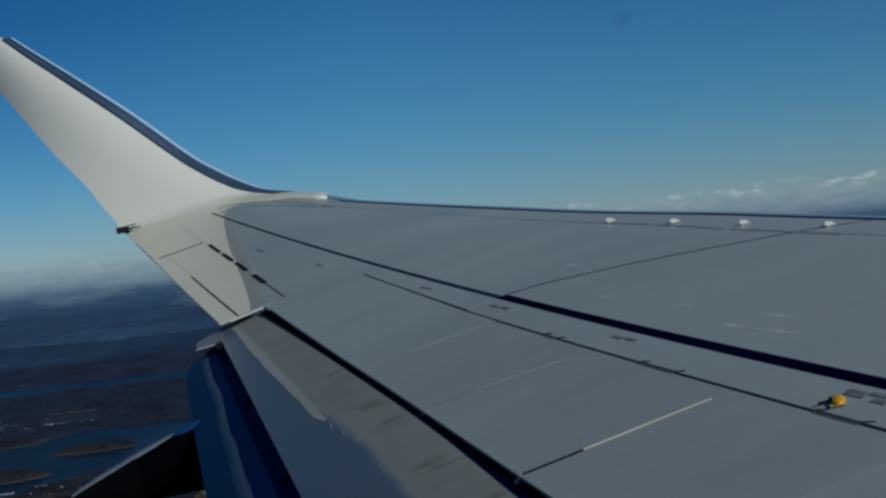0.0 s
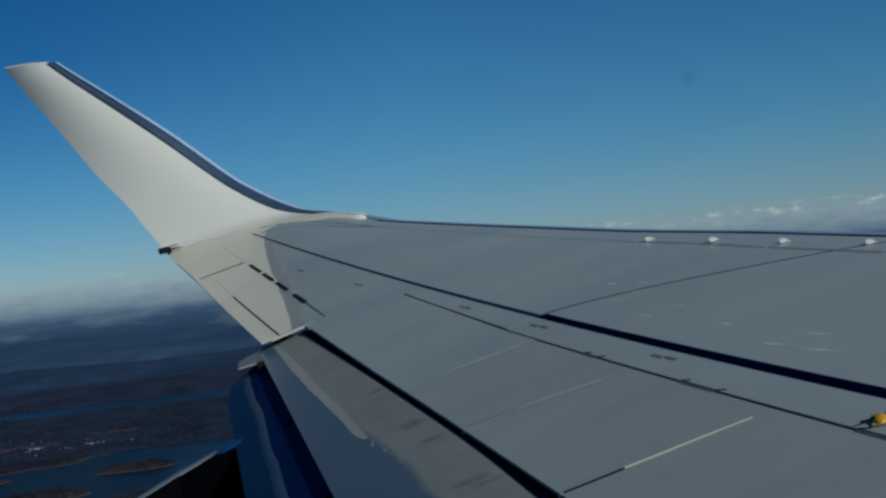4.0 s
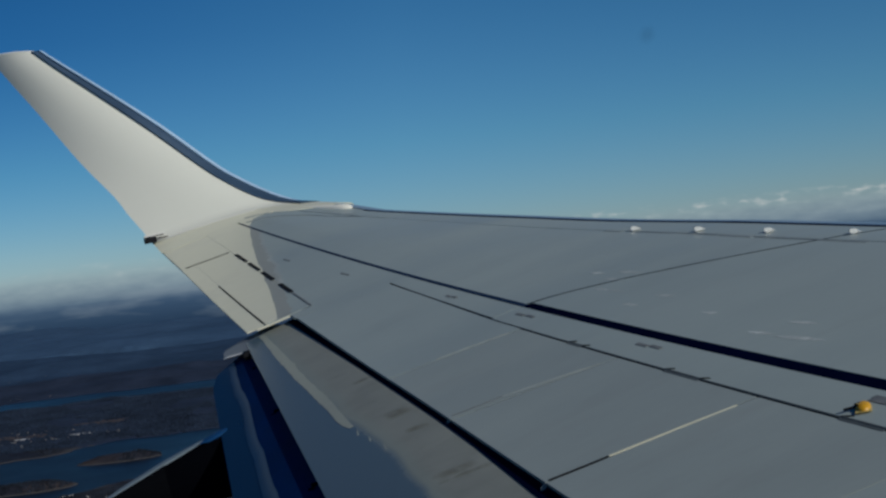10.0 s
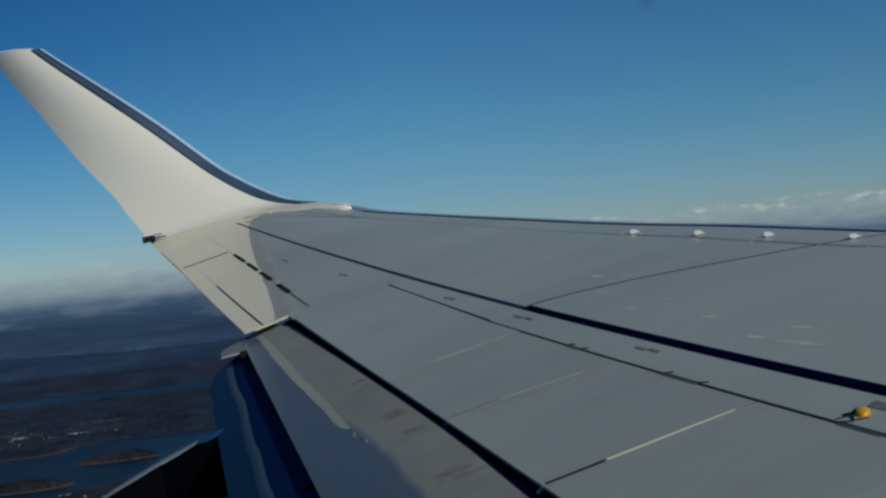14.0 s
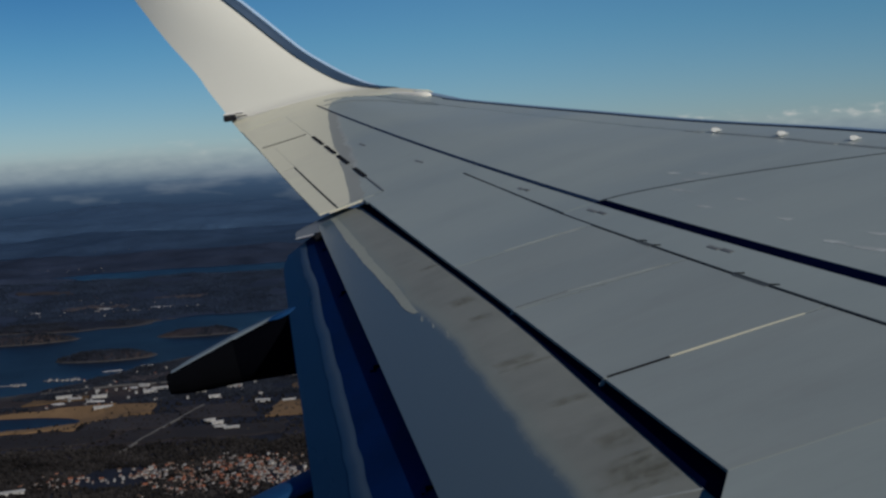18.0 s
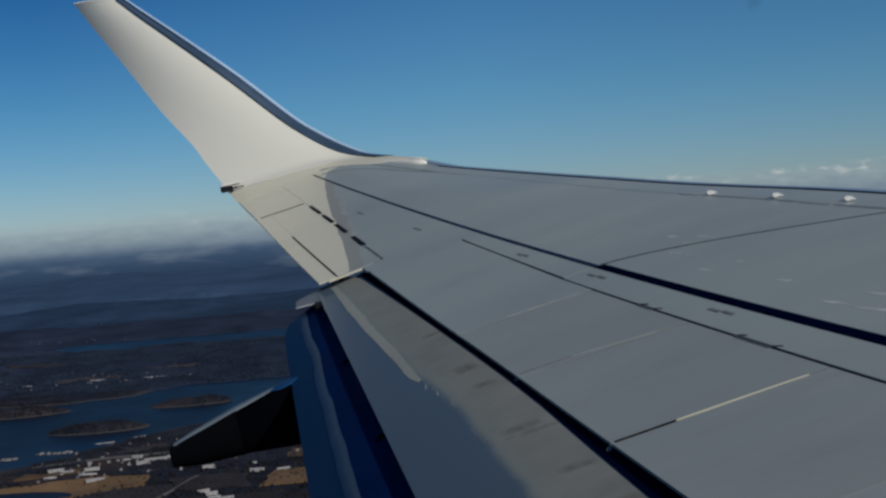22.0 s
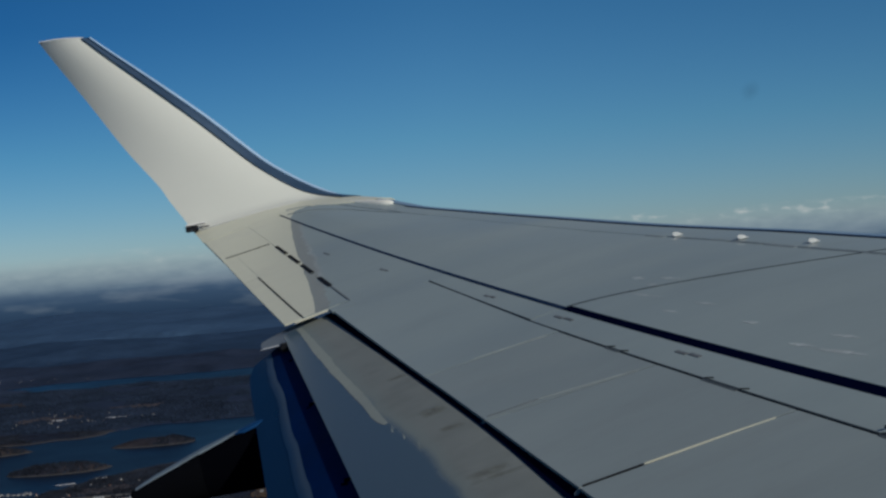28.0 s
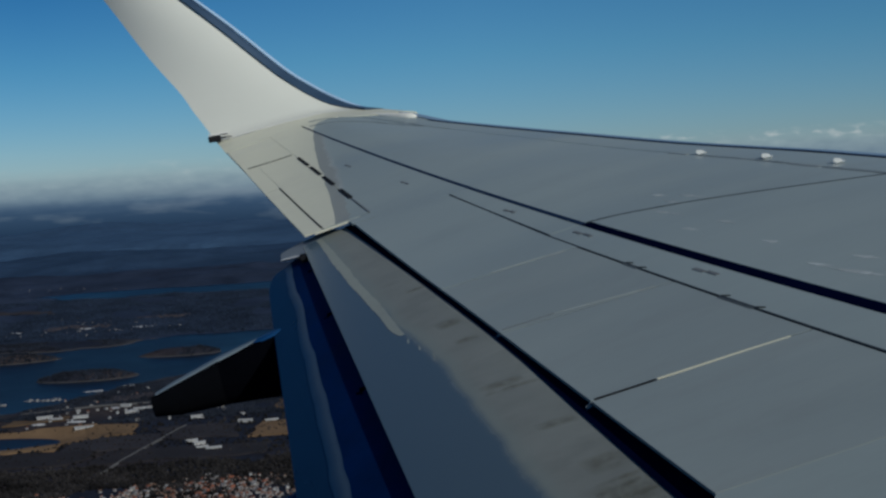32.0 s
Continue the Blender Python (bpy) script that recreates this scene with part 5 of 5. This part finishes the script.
for x0, x1, y0, y1, k, m in ((-345, -232, 918, 1016, 0.15, FIELD), (-230, -178, 966, 1008, -0.1, FIELD), (-226, -160, 908, 960, 0.15, PLOUGH), (-155, -95, 935, 985, -0.1, PLOUGH), (-84, -30, 925, 985, 0.1, FIELD),
                             (-340, -205, 868, 910, 0.2, PLOUGH), (-192, -70, 862, 902, 0.1, PLOUGH), (-300, -250, 1040, 1060, 0, FIELD), (-70, -10, 1040, 1075, 0, FIELD), (-230, -190, 1130, 1150, 0, HEATH), (-420, -330, 1700, 1716, 0, HEATH), (-300, -235, 1752, 1770, 0.4, HEATH), (-520, -440, 1840, 1862, 0, PLOUGH), (-640, -560, 2010, 2030, 0.3, HEATH)):
    drape("field", x0, x1, y0, y1, k, m, 1.1, {FIELD: "brown stubble field on the coast", PLOUGH: "dark ploughed field on the coast", HEATH: "pale brown heath on the far shore"}[m], "field", 30, 16, 7 if y1 < 1100 else 14)
for x0, x1, y0, y1, k in ((-181, -179.9, 836, 985, 0.27), (-300, -60, 1098, 1099, 0.0)):
    drape("road", x0, x1, y0, y1, k, ROAD, 1.6, "narrow pale country road", "road", 24 if x1 - x0 > 50 else 2, 2 if y1 - y0 < 10 else 30, 3)
SNOW = material("old_snow", (0.36, 0.37, 0.39), 0.8, spread=0.2, grain=0.2, fine=2)


def snow_patch(x, y, w, d, seed):
    """A flat lying remnant of snow with an uneven outline."""
    bm = bmesh.new()
    ring = []
    for k in range(22):
        a = 2 * math.pi * k / 22
        r = 0.55 + 0.75 * noise.noise(Vector((2.2 * math.cos(a), 2.2 * math.sin(a), seed)))
        px, py = x + w * r * math.cos(a), y + d * max(r, 0.2) * math.sin(a)
        ring.append(bm.verts.new((px, py, ground_z(px, py) + 1.2)))
    mid = bm.verts.new((x, y, ground_z(x, y) + 1.3))
    for k in range(22):
        bm.faces.new((ring[k], ring[(k + 1) % 22], mid))
    r = bmesh.ops.extrude_face_region(bm, geom=bm.faces[:])
    bmesh.ops.translate(bm, vec=(0, 0, -2.0), verts=[v for v in r["geom"] if isinstance(v, bmesh.types.BMVert)])
    tagged(part("snow_patch", bm, SNOW, None), "thin patch of old snow on the coast", "snow patch", kind="structure")


for i, (x, y, w, d) in enumerate(((-262, 1215, 18, 5), (-226, 1222, 9, 4), (-300, 1190, 14, 4), (-215, 1085, 6, 4), (-196, 1070, 7, 3), (-268, 1030, 9, 3), (-238, 1032, 10, 2.5), (-283, 1700, 20, 5), (-360, 1690, 12, 4), (-330, 985, 16, 3), (-455, 1690, 10, 3))):
    snow_patch(x, y, w, d, 3.3 * i)


def gable(bm, w, d, h, r, over=0.3):
    """A gable roof as a closed prism."""
    a = [bm.verts.new(v) for v in ((-w / 2 - over, -d / 2 - over, h), (w / 2 + over, -d / 2 - over, h), (w / 2 + over, d / 2 + over, h), (-w / 2 - over, d / 2 + over, h), (-w / 2 - over, 0, h + r), (w / 2 + over, 0, h + r))]
    for f in ((0, 1, 5, 4), (2, 3, 4, 5), (0, 4, 3), (1, 2, 5), (3, 2, 1, 0)):
        bm.faces.new([a[i] for i in f])
    return bm


def house(name, label, w, d, h, r, wall_mat, roof_mat, group):
    ob = root(name, label, "house" if name == "house" else "hall", group=group)
    bm = bmesh.new()
    box(bm, Matrix.Translation((0, 0, h / 2 - 1.0)), w, d, h + 2)
    part("wall", bm, wall_mat, ob, smooth=False)
    part("roof", gable(bmesh.new(), w, d, h, r), roof_mat, ob, smooth=False)
    bm = bmesh.new()
    box(bm, Matrix.Translation((w * 0.2, 0.15, h + r)), 0.3, 0.3, 0.6)
    part("chimney", bm, ROOF_RED, ob, smooth=False)
    for k in (-0.28, 0.1, 0.34):
        bm = bmesh.new()
        box(bm, Matrix.Translation((w * k, -d / 2 - 0.02, h * 0.55)), 0.45, 0.06, 0.5)
        part("window", bm, RUBBER, ob, smooth=False)
    return ob


kinds = [house("house", "small pale house with a red clay roof", 2.7, 2.1, 1.2, 0.8, HOUSE_WALL, ROOF_RED, "coast houses"),
         house("house", "small white house with a grey roof", 2.9, 2.0, 1.25, 0.7, HALL, ROOF_GREY, "coast houses"),
         house("house", "small pale house with a grey roof", 2.4, 1.9, 1.15, 0.75, HOUSE_WALL, ROOF_GREY, "coast houses"),
         house("house", "small pale house with a brown tiled roof", 2.3, 2.0, 1.5, 0.85, HOUSE_WALL, ROOF_BROWN, "coast houses")]
hall = house("hall", "long white hall with a flat pale roof", 7.2, 3.4, 1.5, 0.4, HALL, HALL, "halls")
spots = []
HAMLETS = ((-95, 792), (-72, 784), (-118, 778), (-132, 750), (-100, 752), (-80, 728), (-60, 760), (-66, 742), (-148, 772), (-115, 728), (-88, 770), (-90, 745), (-205, 762))
for _ in range(190):
    hx, hy = LAND_RNG.choice(HAMLETS)
    spots.append((hx + LAND_RNG.gauss(0, 13), hy + LAND_RNG.gauss(0, 9), LAND_RNG.choice((0, 0, 0, 1, 2, 3, 3))))
for _ in range(62):
    y = 1015 + 190 * LAND_RNG.random() ** 1.4
    spots.append((-0.29 * y + 0.24 * y * LAND_RNG.random(), y, LAND_RNG.choice((0, 1, 1, 1, 2))))
SHORE_VILLAGES = ((-430, 1662, 26), (-372, 1672, 22), (-318, 1664, 16), (-500, 1690, 30), (-260, 1700, 18), (-350, 1730, 30), (-560, 1720, 26), (-420, 1790, 34), (-600, 2440, 40), (-480, 2430, 40), (-700, 2900, 60), (-860, 2930, 50), (-560, 2920, 60))
for _ in range(78):
    hx, hy, wide_by = LAND_RNG.choice(SHORE_VILLAGES)
    spots.append((hx + LAND_RNG.gauss(0, wide_by), hy + LAND_RNG.gauss(0, 9), LAND_RNG.choice((1, 1, 2))))
used = [0, 0, 0, 0]
for x, y, k in spots:
    if shore(x, y) < 1.0 or 885 < y < 1000 and k == 0:
        continue
    m = Matrix.Translation((x, y, ground_z(x, y) + 0.2)) @ pose(0, 0, 0, 0, 0, LAND_RNG.uniform(0, 180)) @ Matrix.Scale(0.4 if y > 2300 else 0.8 if y > 1500 else 1.0, 4) @ Matrix.Diagonal((LAND_RNG.uniform(0.55, 1.5), LAND_RNG.uniform(0.6, 1.2), LAND_RNG.uniform(0.7, 1.2), 1))
    if used[k] == 0:
        kinds[k].matrix_world = m
    else:
        copy_thing(kinds[k], m)
    used[k] += 1
for i, (x, y, a, k) in enumerate(((-128, 921, 20, 1.2), (-121, 911, 20, 1.0), (-108, 888, 10, 1.3), (-117, 894, 10, 1.0), (-186, 1071, 5, 2.2), (-196, 1062, 5, 1.3), (-172, 1080, 20, 1.2), (-226, 1006, 8, 1.7), (-272, 1066, 15, 1.5), (-258, 1046, -10, 1.3), (-238, 1052, 10, 1.4),
                                  (-231, 746, 15, 2.0), (-150, 1044, 40, 1.2), (-165, 1098, 5, 1.3), (-122, 1062, -8, 1.5), (-92, 990, -10, 1.3), (-70, 984, 10, 1.2), (-135, 1020, 10, 1.1), (-206, 1092, -15, 1.0))):
    m = Matrix.Translation((x, y, ground_z(x, y) + 0.3)) @ pose(0, 0, 0, 0, 0, a) @ Matrix.Diagonal((k, 0.8 + 0.25 * k, 0.9 + 0.15 * k, 1))
    if i == 0:
        hall.matrix_world = m
    else:
        copy_thing(hall, m)

# the rest of the town: closely set small houses, past counting
verts, faces, mats = [], [], []
for _ in range(420):
    hx, hy = LAND_RNG.choice(HAMLETS)
    x, y = hx + LAND_RNG.gauss(0, 15), hy + LAND_RNG.gauss(0, 10)
    w, d, h, r = LAND_RNG.uniform(1.0, 2.6), LAND_RNG.uniform(0.8, 1.7), LAND_RNG.uniform(0.8, 1.5), LAND_RNG.uniform(0.4, 0.8)
    a, z, n0 = LAND_RNG.uniform(0, 3.14), ground_z(x, y), len(verts)
    c, q = math.cos(a), math.sin(a)
    for i, j, k in ((-1, -1, -1), (1, -1, -1), (1, 1, -1), (-1, 1, -1), (-1, -1, h), (1, -1, h), (1, 1, h), (-1, 1, h), (-1, 0, h + r), (1, 0, h + r)):
        verts.append((x + c * i * w / 2 - q * j * d / 2, y + q * i * w / 2 + c * j * d / 2, z + k))
    faces += [[n0 + k for k in f] for f in ((0, 1, 5, 4), (1, 2, 6, 9, 5), (2, 3, 7, 6), (3, 0, 4, 8, 7), (4, 5, 9, 8), (6, 7, 8, 9))]
    mats += [0, 0, 0, 0] + [LAND_RNG.choice((1, 1, 2, 2, 3))] * 2
me = bpy.data.meshes.new("town_houses")
me.from_pydata(verts, [], faces)
for mat in (HOUSE_WALL, ROOF_RED, ROOF_BROWN, ROOF_GREY):
    me.materials.append(mat)
me.polygons.foreach_set("material_index", mats)
tagged(new("town_houses", me), "close rows of small pale houses with red, brown and grey roofs", "houses", kind="stuff")


# a small marina off the near shore
def moored_boat(size):
    ob = root("moored_boat", "small white motor boat moored at a pontoon", "boat", group="moored boats")
    bm = bmesh.new()
    rows = []
    for f, w in ((-0.5, 0.75), (-0.1, 0.95), (0.25, 0.8), (0.42, 0.4), (0.5, 0.06)):
        rows.append([bm.verts.new((f * size, k * w * size * 0.17, z * size)) for k, z in ((-0.6, -0.05), (-1, 0.16 + 0.06 * f), (1, 0.16 + 0.06 * f), (0.6, -0.05))])
    for a, b in zip(rows, rows[1:]):
        for k in range(4):
            bm.faces.new((a[k], a[(k + 1) % 4], b[(k + 1) % 4], b[k]))
    bm.faces.new(rows[0])
    bm.faces.new(list(reversed(rows[-1])))
    part("hull", bm, HALL, ob, smooth=False)
    bm = bmesh.new()
    box(bm, Matrix.Translation((-0.02 * size, 0, 0.22 * size)), 0.34 * size, 0.22 * size, 0.16 * size, 0.03 * size)
    part("cabin", bm, HOUSE_WALL, ob, smooth=False)
    return ob


boat = moored_boat(4.2)
for j, (x, y, wide_by) in enumerate(((-300, 1180, 38), (-346, 1166, 30))):
    pontoon = root("pontoon", "pale floating pontoon off the shore", "pontoon", group="pontoons")
    bm = bmesh.new()
    box(bm, Matrix.Translation((x, y, SEA + 0.15)) @ pose(0, 0, 0, 0, 0, -8), wide_by, 0.9, 0.6)
    part("deck", bm, HOUSE_WALL, pontoon, smooth=False)
    for k in range(14 if j == 0 else 7):
        bx = (LAND_RNG.random() - 0.5) * wide_by
        m = Matrix.Translation((x + bx, y - 0.14 * bx + LAND_RNG.choice((-2.8, 2.8)), SEA + 0.15)) @ pose(0, 0, 0, 0, 0, 82 + LAND_RNG.uniform(-6, 6))
        if j == 0 and k == 0:
            boat.matrix_world = m
        else:
            copy_thing(boat, m)

# woods: uneven low clumps, one sheet of stuff for each belt of the coast
def woods(label, mat, count, ya, yb, thin, radius, height):
    verts, faces = [], []
    for _ in range(count):
        y = ya + (yb - ya) * LAND_RNG.random()
        x = (-0.38 + 0.36 * LAND_RNG.random()) * y
        if 855 < y < 1020 and LAND_RNG.random() < 0.88 or noise.noise(Vector((x / 90, y / 90, 5.0))) < thin or shore(x, y) < 1.6:
            continue
        z = ground_z(x, y)
        r, h = LAND_RNG.uniform(*radius), LAND_RNG.uniform(*height)
        n0 = len(verts)
        for k in range(4):
            a = 1.5708 * k + LAND_RNG.random()
            q = r * LAND_RNG.uniform(0.7, 1.2)
            verts.append((x + q * math.cos(a), y + q * math.sin(a), z - 0.8))
            verts.append((x + 0.75 * q * math.cos(a + 0.4), y + 0.75 * q * math.sin(a + 0.4), z + h * LAND_RNG.uniform(0.45, 0.75)))
        verts.append((x, y, z + h))
        for k in range(4):
            b, t = n0 + 2 * k, n0 + 2 * k + 1
            b2, t2 = n0 + 2 * ((k + 1) % 4), n0 + 2 * ((k + 1) % 4) + 1
            faces += [(b, b2, t2, t), (t, t2, n0 + 8)]
    me = bpy.data.meshes.new("woods")
    me.from_pydata(verts, [], faces)
    me.materials.append(mat)
    tagged(new("woods", me), label, "woods", kind="stuff")


woods("dark trees among the houses and fields", NEAR_TREES, 24000, 690, 1015, -0.3, (0.5, 2.2), (0.8, 2.6))
woods("dark bare and evergreen coastal woods", FOREST, 60000, 1015, 1600, -0.12, (0.6, 1.6), (0.8, 2.2))
woods("woods on the far shore, haze painted blue-grey", FAR_WOODS, 42000, 1605, 2190, -0.3, (0.9, 2.2), (0.9, 2.4))
